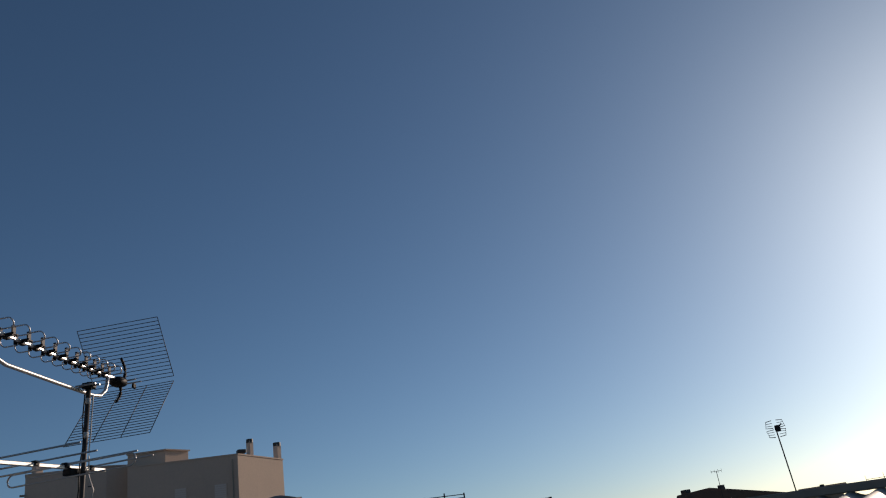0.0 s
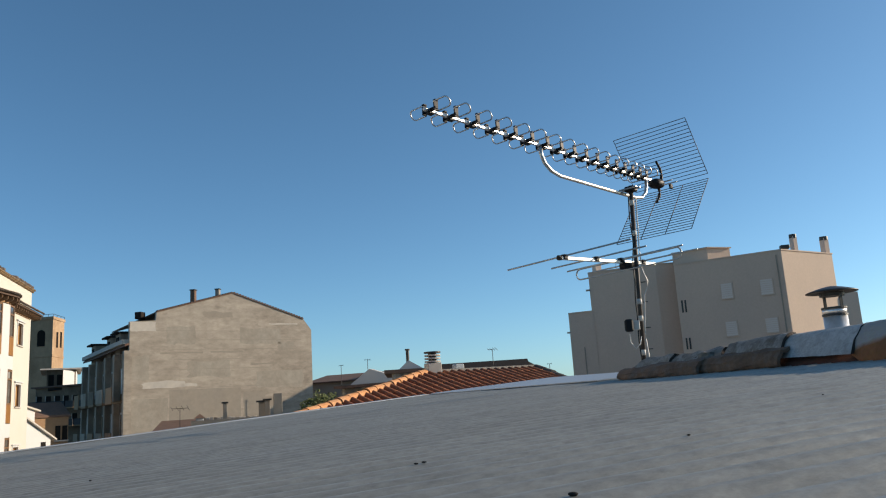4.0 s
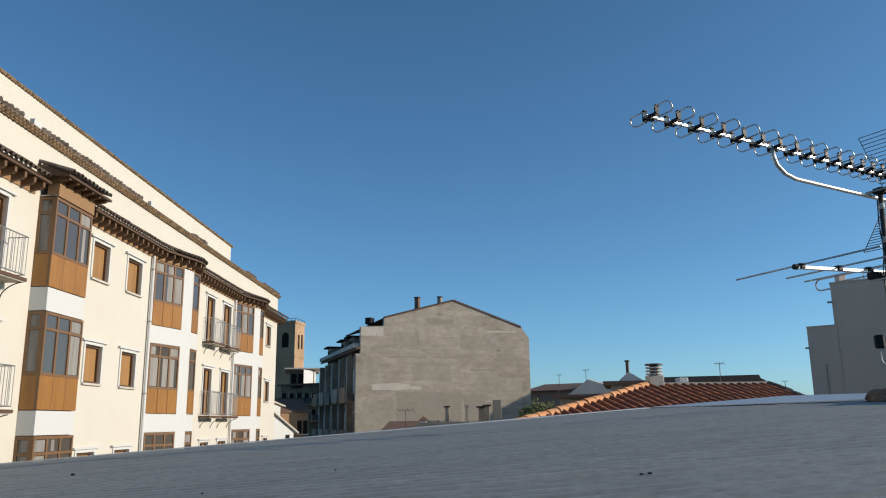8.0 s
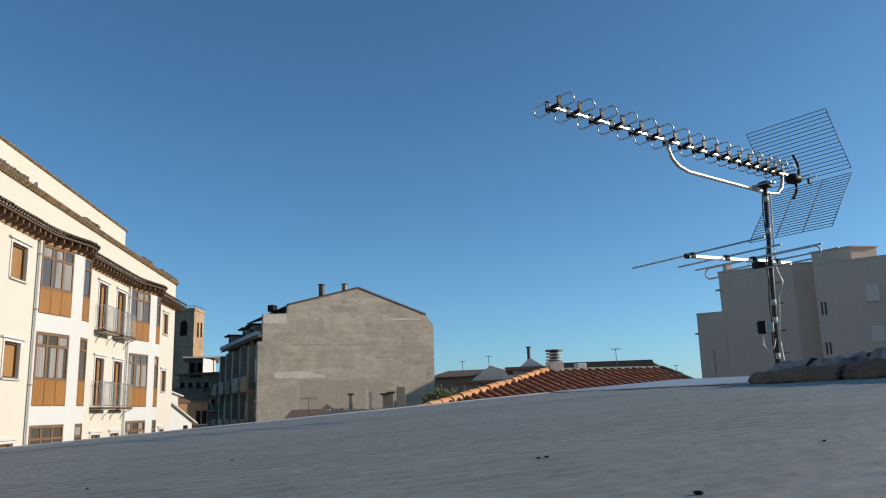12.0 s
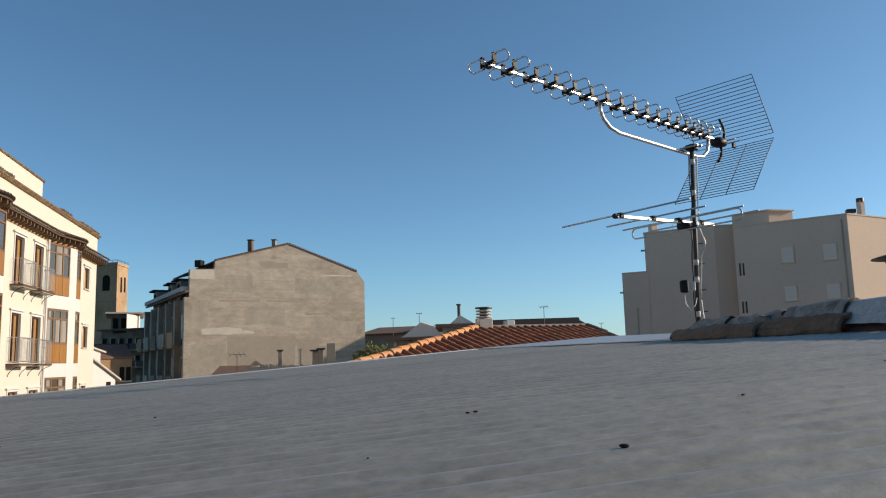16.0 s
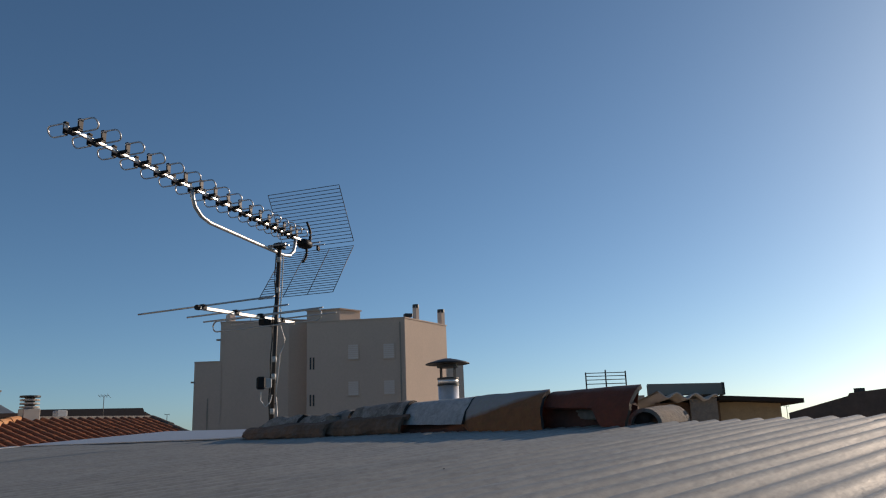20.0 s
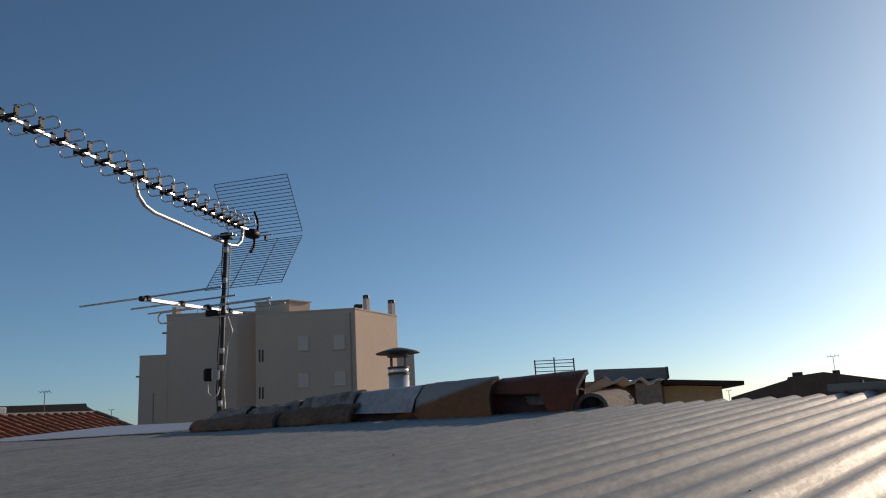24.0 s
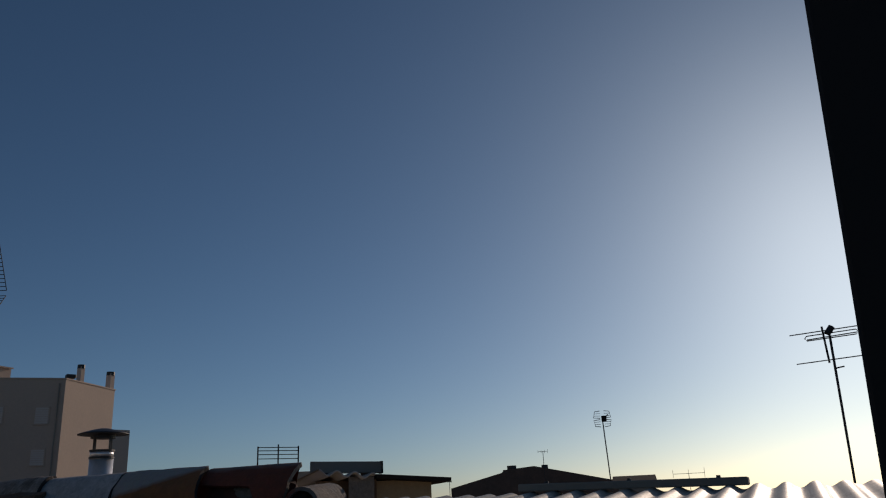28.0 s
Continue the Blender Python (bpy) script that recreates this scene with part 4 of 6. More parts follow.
def wall_with_holes(front, s0, s1, z0, z1, holes, out, depth):
    """The face of a wall with openings cut right through and their reveals."""
    bm = bmesh.new()
    S = sorted({s0, s1, *[h[0] for h in holes], *[h[1] for h in holes]})
    Z = sorted({z0, z1, *[h[2] for h in holes], *[h[3] for h in holes]})
    for a, b in zip(S, S[1:]):
        for c, d in zip(Z, Z[1:]):
            m, n = (a + b) / 2, (c + d) / 2
            if any(h[0] < m < h[1] and h[2] < n < h[3] for h in holes):
                continue
            bm.faces.new([bm.verts.new(front.at(x, y, out)) for x, y in ((a, c), (b, c), (b, d), (a, d))])
    for a, b, c, d in holes:
        ring = [(a, c), (b, c), (b, d), (a, d)]
        for k in range(4):
            p, q = ring[k], ring[(k + 1) % 4]
            bm.faces.new([bm.verts.new(front.at(*p, out)), bm.verts.new(front.at(*q, out)), bm.verts.new(front.at(*q, out - depth)), bm.verts.new(front.at(*p, out - depth))])
    bmesh.ops.remove_doubles(bm, verts=bm.verts, dist=1e-4)
    bmesh.ops.recalc_face_normals(bm, faces=bm.faces)
    return bm


WIN_S = [(22.0, 23.05), (24.4, 25.5), (42.65, 43.6)]
DOOR_S = [(16.55, 17.55), (32.4, 33.45), (34.75, 35.9)]
ROWS_Z = (3.0, 0.0, -3.0, -6.0)
holes = []
for dz in ROWS_Z:
    for a, b in WIN_S:
        holes.append((a, b, 1.18 + dz, 2.26 + dz))
    for a, b in DOOR_S:
        holes.append((a, b, 0.38 + dz, 2.28 + dz))
WALL_S0, WALL_S1, WALL_TOP = 9.0, 45.12, 7.14
cpart("front_wall", wall_with_holes(CR, WALL_S0, WALL_S1, -EZ, WALL_TOP, holes, 0.0, 0.28), M_CREAM)
bm = bmesh.new()
CR.box(bm, WALL_S0, WALL_S1, -EZ, WALL_TOP, -9.0, -0.285)
cpart("house_body", bm, M_CREAM)
# set-back top storey
cpart("top_storey", CR.bm(WALL_S0, 45.1, WALL_TOP + 0.002, 10.28, -9.0, -2.9), M_CREAM)


def bow(s):
    """How far the two round bays push the front out, at s."""
    for s0 in (26.63, 36.7):
        t = (s - s0) / 3.5
        if 0 <= t <= 1:
            prof = ((0, 0), (0.48, 0.45), (0.6, 0.53), (0.72, 0.5), (0.82, 0.42), (0.93, 0.2), (1.0, 0.0))
            for (a, x), (b, y) in zip(prof, prof[1:]):
                if a <= t <= b:
                    return x + (y - x) * (t - a) / (b - a)
    return 0.0


# tiled eaves with their brackets: the long eave in two lengths, and a higher canopy over the square bay
BAY0, BAY1 = 18.65, 21.1
EAVES = ((WALL_S0, BAY0 - 0.01, 5.98), (BAY0, BAY1, 6.2), (BAY1 + 0.01, 45.9, 5.98))


def eave_out(s):
    """How far the wall or bay under the eave stands out."""
    return 0.43 if BAY0 <= s <= BAY1 else bow(s)


et = None
for e0, e1, ze in EAVES:
    canopy = ze > 6.1
    drop = 0.17 if canopy else 0.31
    n = max(2, round((e1 - e0) / 0.25))
    ss = [e0 + (e1 - e0) * k / n for k in range(n + 1)]
    bm = bmesh.new()
    prev = None
    for s in ss:
        o = 0.42 + eave_out(s)
        ring = [bm.verts.new(CR.at(s, ze - 0.02, -0.02)), bm.verts.new(CR.at(s, ze - 0.06, o)), bm.verts.new(CR.at(s, ze, o)), bm.verts.new(CR.at(s, ze + 0.3, -0.02))]
        if prev:
            for k in range(4):
                bm.faces.new((prev[k], prev[(k + 1) % 4], ring[(k + 1) % 4], ring[k]))
        else:
            bm.faces.new(ring)
        prev = ring
    bm.faces.new(prev[::-1])
    bmesh.ops.recalc_face_normals(bm, faces=bm.faces)
    eave = cpart("eave", bm, M_EAVE, label="tiled canopy over the square bay" if canopy else "brown wooden eave boards on brackets")
    for k in range(int((e1 - e0) / 0.21)):
        s = e0 + 0.1 + k * 0.21
        a, b = CR.at(s, ze + 0.05 + random.uniform(-0.012, 0.012), 0.47 + eave_out(s) + random.uniform(-0.015, 0.015)), CR.at(s, ze + 0.36, -0.02)
        d_ = (a - b).normalized()
        s_ = d_.cross(Vector((0, 0, 1))).normalized()
        m_ = Matrix((d_ * ((a - b).length / 0.8), s_, s_.cross(d_))).transposed().to_4x4()
        if et is None:
            et = cpart("tile", barrel(0.8, 0.072, 0.085, n=6), M_TILE_DK, eave)
            et.matrix_local = Matrix.Translation(b) @ m_
        else:
            again("tile", et, Matrix.Translation(b) @ m_, eave)
    s = e0 + 0.12
    while s < e1 - 0.15:
        o = eave_out(s)
        bm = bmesh.new()
        ring = [(o, ze - drop), (o, ze - 0.03), (0.36 + o, ze - 0.055), (0.36 + o, ze - drop * 0.65), (0.28 + o, ze - drop * 0.82), (0.08 + o, ze - drop * 0.94)]
        lo = [bm.verts.new(CR.at(s, z, x)) for x, z in ring]
        hi = [bm.verts.new(CR.at(s + 0.1, z, x)) for x, z in ring]
        for q in range(6):
            bm.faces.new((lo[q], lo[(q + 1) % 6], hi[(q + 1) % 6], hi[q]))
        bm.faces.new(lo[::-1])
        bm.faces.new(hi)
        bmesh.ops.recalc_face_normals(bm, faces=bm.faces)
        cpart("rafter", bm, M_RAFTER, eave)
        s += 0.42
    # frieze board under the brackets
    bm = bmesh.new()
    prev = None
    for s in ss:
        o = bow(s) + (0.46 if canopy else 0.0)
        if canopy:
            s = 18.9 + (s - BAY0) / (BAY1 - BAY0) * 1.95
        elif s > 45.1:
            break
        ring = [bm.verts.new(CR.at(s, 5.7 if canopy else ze - drop, o + 0.03)), bm.verts.new(CR.at(s, ze - 0.03, o + 0.03))]
        if prev:
            bm.faces.new((prev[0], ring[0], ring[1], prev[1]))
        prev = ring
    g = bmesh.ops.extrude_face_region(bm, geom=bm.faces[:])
    bmesh.ops.translate(bm, verts=[v for v in g["geom"] if isinstance(v, bmesh.types.BMVert)], vec=-CR.n * (0.3 if canopy else 0.03))
    bmesh.ops.recalc_face_normals(bm, faces=bm.faces)
    cpart("frieze", bm, M_FRIEZE, eave)

# cornices of tile ends at the two upper wall heads
for z, o, hgt, nm in ((WALL_TOP, 0.0, 0.14, "wall_cornice"), (10.26, -2.9, 0.1, "top_cornice")):
    end = 45.35
    cor = cpart(nm, CR.bm(WALL_S0, end, z, z + hgt, o - 1.2, o + 0.05), M_OCHRE, label="cornice of layered roof tile ends")
    layers = 2 if hgt > 0.12 else 1
    for L_ in range(layers):
        bm = bmesh.new()
        n = int((end - WALL_S0) / 0.18)
        for k in range(n):
            s = WALL_S0 + 0.1 + k * 0.18 + (0.09 if L_ % 2 else 0)
            zz = z + 0.04 + L_ * 0.06
            tube(bm, [CR.at(s, zz, o + 0.1 + L_ * 0.05 + random.uniform(-0.015, 0.015)), CR.at(s, zz + 0.03, o - 0.3)], 0.05, 6)
        tagged(cpart("cornice_moulding", bm, M_OCHRE, cor, smooth=True), kind="stuff")
# broken run of dark cover tiles on the lower cornice
cov = cpart("cover_bed", CR.bm(WALL_S0, 45.3, WALL_TOP + 0.138, WALL_TOP + 0.165, -1.1, 0.14), M_TILE_DK)
for a, b in ((9.5, 17.6), (18.6, 25.0), (30.2, 31.6), (38.2, 39.6), (41.6, 44.9)):
    bm = bmesh.new()
    s = a
    while s < b:
        tube(bm, [CR.at(s, WALL_TOP + 0.2 + random.uniform(-0.02, 0.02), 0.14), CR.at(s, WALL_TOP + 0.33, -0.5)], 0.075, 7)
        s += 0.23
    tagged(cpart("tile_run", bm, M_TILE_DK, cov, smooth=True), kind="stuff")
for s in (18.1, 25.6):
    cpart("vent_block", CR.bm(s, s + 0.35, WALL_TOP + 0.16, WALL_TOP + 0.33, 0.0, 0.12), M_WHITE, label="small white block on the cornice")


def window_unit(s0, s1, z0, z1, front, kind):
    """A window or balcony door: white surround, brown shutter, sill."""
    w = cpart("window" if kind == "window" else "balcony_door", front.bm(s0 + 0.002, s1 - 0.002, z0 + 0.002, z1 - 0.002, -0.27, -0.13), M_SHUT,
              label="closed brown wooden shutter" if kind == "window" else "tall brown wooden balcony door")
    bm = bmesh.new()
    t = 0.09
    front.box(bm, s0 - t, s0 - 0.002, z0, z1 + t, 0.002, 0.03)
    front.box(bm, s1 + 0.002, s1 + t, z0, z1 + t, 0.002, 0.03)
    front.box(bm, s0 - 0.002, s1 + 0.002, z1 + 0.002, z1 + t, 0.002, 0.03)
    cpart("surround", bm, M_WHITE, w, "white raised surround")
    cpart("hood", front.bm(s0 - 0.26, s1 + 0.26, z1 + t + 0.002, z1 + t + 0.06, 0.0, 0.085), M_WHITE, w)
    bm = bmesh.new()
    f = 0.06
    front.box(bm, s0 + 0.003, s0 + f, z0, z1, -0.13, -0.06)
    front.box(bm, s1 - f, s1 - 0.003, z0, z1, -0.13, -0.06)
    front.box(bm, s0 + f, s1 - f, z1 - f, z1 - 0.003, -0.13, -0.06)
    front.box(bm, s0 + f, s1 - f, z0 + 0.003, z0 + f, -0.13, -0.06)
    if kind != "window":
        front.box(bm, (s0 + s1) / 2 - 0.035, (s0 + s1) / 2 + 0.035, z0 + f, z1 - f, -0.13, -0.07)
    cpart("frame", bm, M_DARKWOOD, w)
    n = int((z1 - z0) / 0.06)
    bm = bmesh.new()
    for k in range(n):
        zz = z0 + 0.07 + k * (z1 - z0 - 0.12) / n
        front.box(bm, s0 + f, s1 - f, zz, zz + 0.008, -0.13, -0.126)
    tagged(cpart("groove_set", bm, M_SHUT, w), kind="stuff")
    if kind == "window":
        cpart("sill", front.bm(s0 - 0.06, s1 + 0.06, z0 - 0.06, z0 - 0.001, -0.15, 0.07), M_CONC3, w)
    return w


for dz in ROWS_Z[:3]:
    for a, b in WIN_S:
        window_unit(a, b, 1.18 + dz, 2.26 + dz, CR, "window")
    for a, b in DOOR_S:
        window_unit(a, b, 0.38 + dz, 2.28 + dz, CR, "door")


def balcony(s0, s1, z, out, light):
    """A balcony: slab, its edge, curled brackets, railing with single bars."""
    b = cpart("balcony", CR.bm(s0, s1, z - 0.1, z, 0.002, out), M_CONC3, label="small balcony with a thin iron railing")
    cpart("edge_moulding", CR.bm(s0 - 0.03, s1 + 0.03, z - 0.075, z + 0.004, 0.004, out + 0.03), M_DARKWOOD, b)
    mat = M_STEEL if light else M_IRON
    for zz in (z + 0.98, z + 0.08):
        bm = bmesh.new()
        tube(bm, [CR.at(s0, zz, 0.02), CR.at(s0, zz, out - 0.02), CR.at(s1, zz, out - 0.02), CR.at(s1, zz, 0.02)], 0.016, 6)
        cpart("handrail", bm, mat, b)
    bar = None
    pts = [(s0 + (s1 - s0) * k / max(1, round((s1 - s0) / 0.13)), out - 0.02) for k in range(round((s1 - s0) / 0.13) + 1)]
    pts += [(s0, out * 0.5), (s1, out * 0.5), (s0, out * 0.25), (s1, out * 0.25), (s0, out * 0.75), (s1, out * 0.75)]
    for s, o in pts:
        if bar is None:
            bar = cpart("bar", tube_bm([(0, 0, z + EZ + 0.08), (0, 0, z + EZ + 0.98)], 0.008, 5), mat, b)
            base = bar
            bar.matrix_parent_inverse = Matrix.Translation(CR.at(s, -EZ, o))
        else:
            o2 = new("bar", base.data)
            o2.parent = b
            o2.matrix_parent_inverse = Matrix.Translation(CR.at(s, -EZ, o))
    for s in (s0 + 0.2, s1 - 0.12):
        pts2 = []
        for k in range(10):
            a = k / 9 * math.pi * 0.5
            pts2.append(CR.at(s, z - 0.11 - 0.38 * (1 - math.cos(a)) - 0.03 * math.sin(2 * a), out * 0.95 * (1 - math.sin(a)) + 0.02))
        cpart("bracket", tube_bm(pts2, 0.014, 6), M_IRON, b, "curled iron bracket")
    return b


for dz in (3.0, 0.0):
    balcony(14.9, 17.75, 0.36 + dz, 0.5, True)
    balcony(32.1, 33.75, 0.34 + dz, 0.45, True)
    balcony(34.4, 36.1, 0.34 + dz, 0.45, True)


def glazing(P, Q, z0, z1, parent, cols, curtain, transom=0.42, thick=0.06):
    """A glazed screen between two plan points: frame, mullions, transom, panes, and curtains behind."""
    P, Q = Vector((P.x, P.y, 0)), Vector((Q.x, Q.y, 0))
    d = (Q - P).normalized()
    n = Vector((d.y, -d.x, 0))
    if n.dot(CR.n) < 0:
        n = -n
    R_ = Matrix((d, n, Vector((0, 0, 1)))).transposed()
    W = (Q - P).length

    def bx(bm, a, b, c, e, o0, o1):
        return add_box(bm, P + d * ((a + b) / 2) + n * ((o0 + o1) / 2) + Vector((0, 0, EZ + (c + e) / 2)), (b - a, o1 - o0, e - c), R_)
    fr = bmesh.new()
    t = 0.075
    bx(fr, 0, t, z0, z1, -thick, 0.0)
    bx(fr, W - t, W, z0, z1, -thick, 0.0)
    bx(fr, t, W - t, z1 - t, z1, -thick, 0.0)
    bx(fr, t, W - t, z0, z0 + t, -thick, 0.0)
    zt = z1 - transom
    f = cpart("bay_window", fr, M_FRAME, None, "brown wooden window frame with many panes")
    bm = bmesh.new()
    bx(bm, t, W - t, zt - 0.035, zt + 0.035, -thick, -0.001)
    cpart("transom", bm, M_FRAME, f)
    for k in range(1, cols):
        x = W * k / cols
        bm = bmesh.new()
        bx(bm, x - 0.045, x + 0.045, z0 + t, z1 - t, -thick, -0.003)
        cpart("mullion", bm, M_FRAME, f)
    for k in range(cols):
        x0, x1 = W * k / cols + 0.045, W * (k + 1) / cols - 0.045
        for lo, hi in ((z0 + t, zt - 0.03), (zt + 0.03, z1 - t)):
            bm = bmesh.new()
            bx(bm, x0, x1, lo, hi, -thick * 0.7, -thick * 0.5)
            cpart("pane", bm, M_GLASS, f)
            if random.random() < curtain:
                bm = bmesh.new()
                w = x1 - x0
                a = x0 + w * random.choice((0.0, 0.0, 0.3))
                b = x1 - w * random.choice((0.0, 0.0, 0.35))
                n_ = 1
                for j in range(n_):
                    bx(bm, a + 0.02, b - 0.02, lo + 0.02 + (hi - lo) * j / n_, lo - 0.02 + (hi - lo) * (j + 1) / n_, -thick * 0.5 + 0.001, -thick * 0.5 + 0.004)
                cpart("curtain", bm, M_CURTAIN, f, "pale net curtain")
    return f


def panels(P, Q, z0, z1, parent, cols):
    """Wooden panelling under a bay window."""
    P, Q = Vector((P.x, P.y, 0)), Vector((Q.x, Q.y, 0))
    d = (Q - P).normalized()
    n = Vector((d.y, -d.x, 0))
    if n.dot(CR.n) < 0:
        n = -n
    R_ = Matrix((d, n, Vector((0, 0, 1)))).transposed()
    W = (Q - P).length
    f = None
    for k in range(cols):
        a, b = W * k / cols + 0.01, W * (k + 1) / cols - 0.01
        bm = bmesh.new()
        add_box(bm, P + d * ((a + b) / 2) - n * 0.03 + Vector((0, 0, EZ + (z0 + z1) / 2)), (b - a, 0.06, z1 - z0), R_, 0.008)
        cpart("panel", bm, M_WOOD, parent, "varnished orange-brown wooden panel")
    bm = bmesh.new()
    add_box(bm, P + d * (W / 2) - n * 0.05 + Vector((0, 0, EZ + (z0 + z1) / 2)), (W, 0.05, z1 - z0), R_)
    cpart("backing", bm, M_FRAME, parent)


# square bay
BO = 0.46
for dz in (3.0, 0.0, -3.0):
    z0, zp, z1 = 0.38 + dz, 1.2 + dz, (2.76 if dz < 3 else 2.68) + dz
    by = cpart("square_bay", CR.bm(18.95, 20.8, z0 - 0.02, z1 + 0.02, 0.002, BO - 0.1), M_DARKWOOD, label="square wooden bay with panelled foot")
    glazing(CR.at(18.9, 0, BO), CR.at(20.85, 0, BO), zp, z1, by, 3, 0.6)
    panels(CR.at(18.9, 0, BO), CR.at(20.85, 0, BO), z0, zp, by, 3)
    glazing(CR.at(18.9, 0, 0.0), CR.at(18.9, 0, BO - 0.062), zp, z1, by, 1, 0.9)
    panels(CR.at(18.9, 0, 0.0), CR.at(18.9, 0, BO - 0.062), z0, zp, by, 1)
    cpart("spandrel", CR.bm(18.9, 20.85, z1 + 0.02, z0 + 3.0 - 0.02, 0.002, BO - 0.015) if dz < 3 else CR.bm(18.9, 20.85, z1 + 0.02, z1 + 0.05, 0.002, BO - 0.015),
          M_WHITE, by, "white painted band between the bays")

# two bowed bays
PROF = ((0, 0), (1.68, 0.45), (2.05, 0.53), (2.4, 0.56), (3.15, 0.56), (3.4, 0.25), (3.5, 0.0))
for s0 in (26.63, 36.7):
    bw = cpart("bowed_bay", prism_bm([CR.at(s0 + a, 0, max(0.002, o - 0.07)) if 0 < i < 6 else CR.at(s0 + a, 0, -0.05) for i, (a, o) in enumerate(PROF)], 0, EZ + 5.66), M_WHITE,
               label="white bowed bay with wooden windows in each storey")
    for dz in (3.0, 0.0, -3.0):
        z0, zp, z1 = 0.38 + dz, 1.2 + dz, (2.74 if dz < 3 else 2.66) + dz
        P, Q = CR.at(s0 + 0.02, 0, 0.02), CR.at(s0 + 1.68, 0, 0.45)
        glazing(P, Q, zp, z1, bw, 3, 0.5)
        panels(P, Q, z0, zp, bw, 3)
        P, Q = CR.at(s0 + 2.4, 0, 0.56), CR.at(s0 + 3.15, 0, 0.56)
        glazing(P, Q, zp, z1, bw, 1, 0.4)
        panels(P, Q, z0, zp, bw, 1)
    # white skin round the openings
    for i in (1, 2, 4):
        a, b = PROF[i], PROF[i + 1]
        bm = bmesh.new()
        lo = [CR.at(s0 + a[0], 0, a[1]), CR.at(s0 + b[0], 0, b[1]), CR.at(s0 + b[0], 0, b[1] - 0.08), CR.at(s0 + a[0], 0, a[1] - 0.08)]
        prism(bm, lo, 0, EZ + 5.64)
        cpart("white_strip", bm, M_WHITE, bw)
    for i in (0, 3):
        a, b = PROF[i], PROF[i + 1]
        for lo_z, hi_z in ((-0.24, 0.36), (2.76, 3.36), (-EZ, -2.64)):
            bm = bmesh.new()
            lo = [CR.at(s0 + a[0], 0, a[1]), CR.at(s0 + b[0], 0, b[1]), CR.at(s0 + b[0], 0, b[1] - 0.08), CR.at(s0 + a[0], 0, a[1] - 0.08)]
            prism(bm, lo, EZ + lo_z, EZ + hi_z)
            cpart("white_band", bm, M_WHITE, bw)

# rain pipes
for s in (26.28, 36.35):
    pipe = cpart("rain_pipe", tube_bm([CR.at(s, -EZ, 0.09), CR.at(s, 5.7, 0.09)], 0.05, 10), M_WHITE, label="white painted rain pipe", smooth=True)
    for z in (-1.5, 1.0, 3.4, 5.2):
        cpart("pipe_clip", tube_bm([CR.at(s, z, 0.09), CR.at(s, z + 0.05, 0.09)], 0.06, 10), M_GREYWALL, pipe)


# ---- farther houses ----
def on(p, q, a):
    """Where the plan line from p to q crosses the bearing a from the eye."""
    x, y = math.sin(radians(a)), math.cos(radians(a))
    dx, dy = q.x - p.x, q.y - p.y
    k = (p.y * x - p.x * y) / (dx * y - dy * x)
    return Vector((p.x + dx * k, p.y + dy * k, 0))


def hz(p, el):
    """The height of a point over the plan point p, seen el degrees above level."""
    return EZ + math.hypot(p.x, p.y) * math.tan(radians(el))


def flat(p, z):
    return Vector((p.x, p.y, z))


def outward(p, q):
    d = (q - p)
    d.z = 0
    d.normalize()
    n = Vector((d.y, -d.x, 0))
    if n.dot(p) > 0:
        n = -n
    return d, n


def face_box(p, q, a0, a1, e0, e1, o0, o1, bm=None):
    """A box on the wall p-q between two bearings and two elevations, standing out by o0..o1."""
    d, n = outward(p, q)
    A, B = on(p, q, a0), on(p, q, a1)
    C = (A + B) / 2
    z0, z1 = hz(C, e0), hz(C, e1)
    bm = bm or bmesh.new()
    R_ = Matrix((d, n, Vector((0, 0, 1)))).transposed()
    return add_box(bm, Vector((C.x, C.y, (z0 + z1) / 2)) + n * ((o0 + o1) / 2), ((B - A).length, abs(o1 - o0), abs(z1 - z0)), R_)


def wall_panel(p, q, tops, thick, mat, name, parent):
    """A wall on the plan line p-q whose head follows bearings and elevations."""
    d, n = outward(p, q)
    bm = bmesh.new()
    top = []
    for a, e in tops:
        c = on(p, q, a)
        top.append(flat(c, hz(c, e)))
    ring = [flat(on(p, q, tops[0][0]), 0)] + top + [flat(on(p, q, tops[-1][0]), 0)]
    f = [bm.verts.new(v) for v in ring]
    b = [bm.verts.new(v - n * thick) for v in ring]
    bm.faces.new(f)
    bm.faces.new(b[::-1])
    for k in range(len(f)):
        bm.faces.new((f[k], f[(k + 1) % len(f)], b[(k + 1) % len(f)], b[k]))
    bmesh.ops.recalc_face_normals(bm, faces=bm.faces)
    return part(name, bm, mat, parent), top


# grey gable house
gab = thing("gable_house", "tall house with a bare grey cement gable wall", "house")
GL, GR = az(-30.16, 57.5), az(-18.2, 62.0)
tops = [(-30.16, 6.82), (-28.5, 6.86), (-28.45, 7.42), (-23.35, 8.63), (-18.48, 6.63), (-17.94, 5.85)]
wall, top = wall_panel(GL, GR, tops, 0.35, M_CONC, "gable_wall", gab)
GD, GN = outward(GL, GR)
BK = -GN


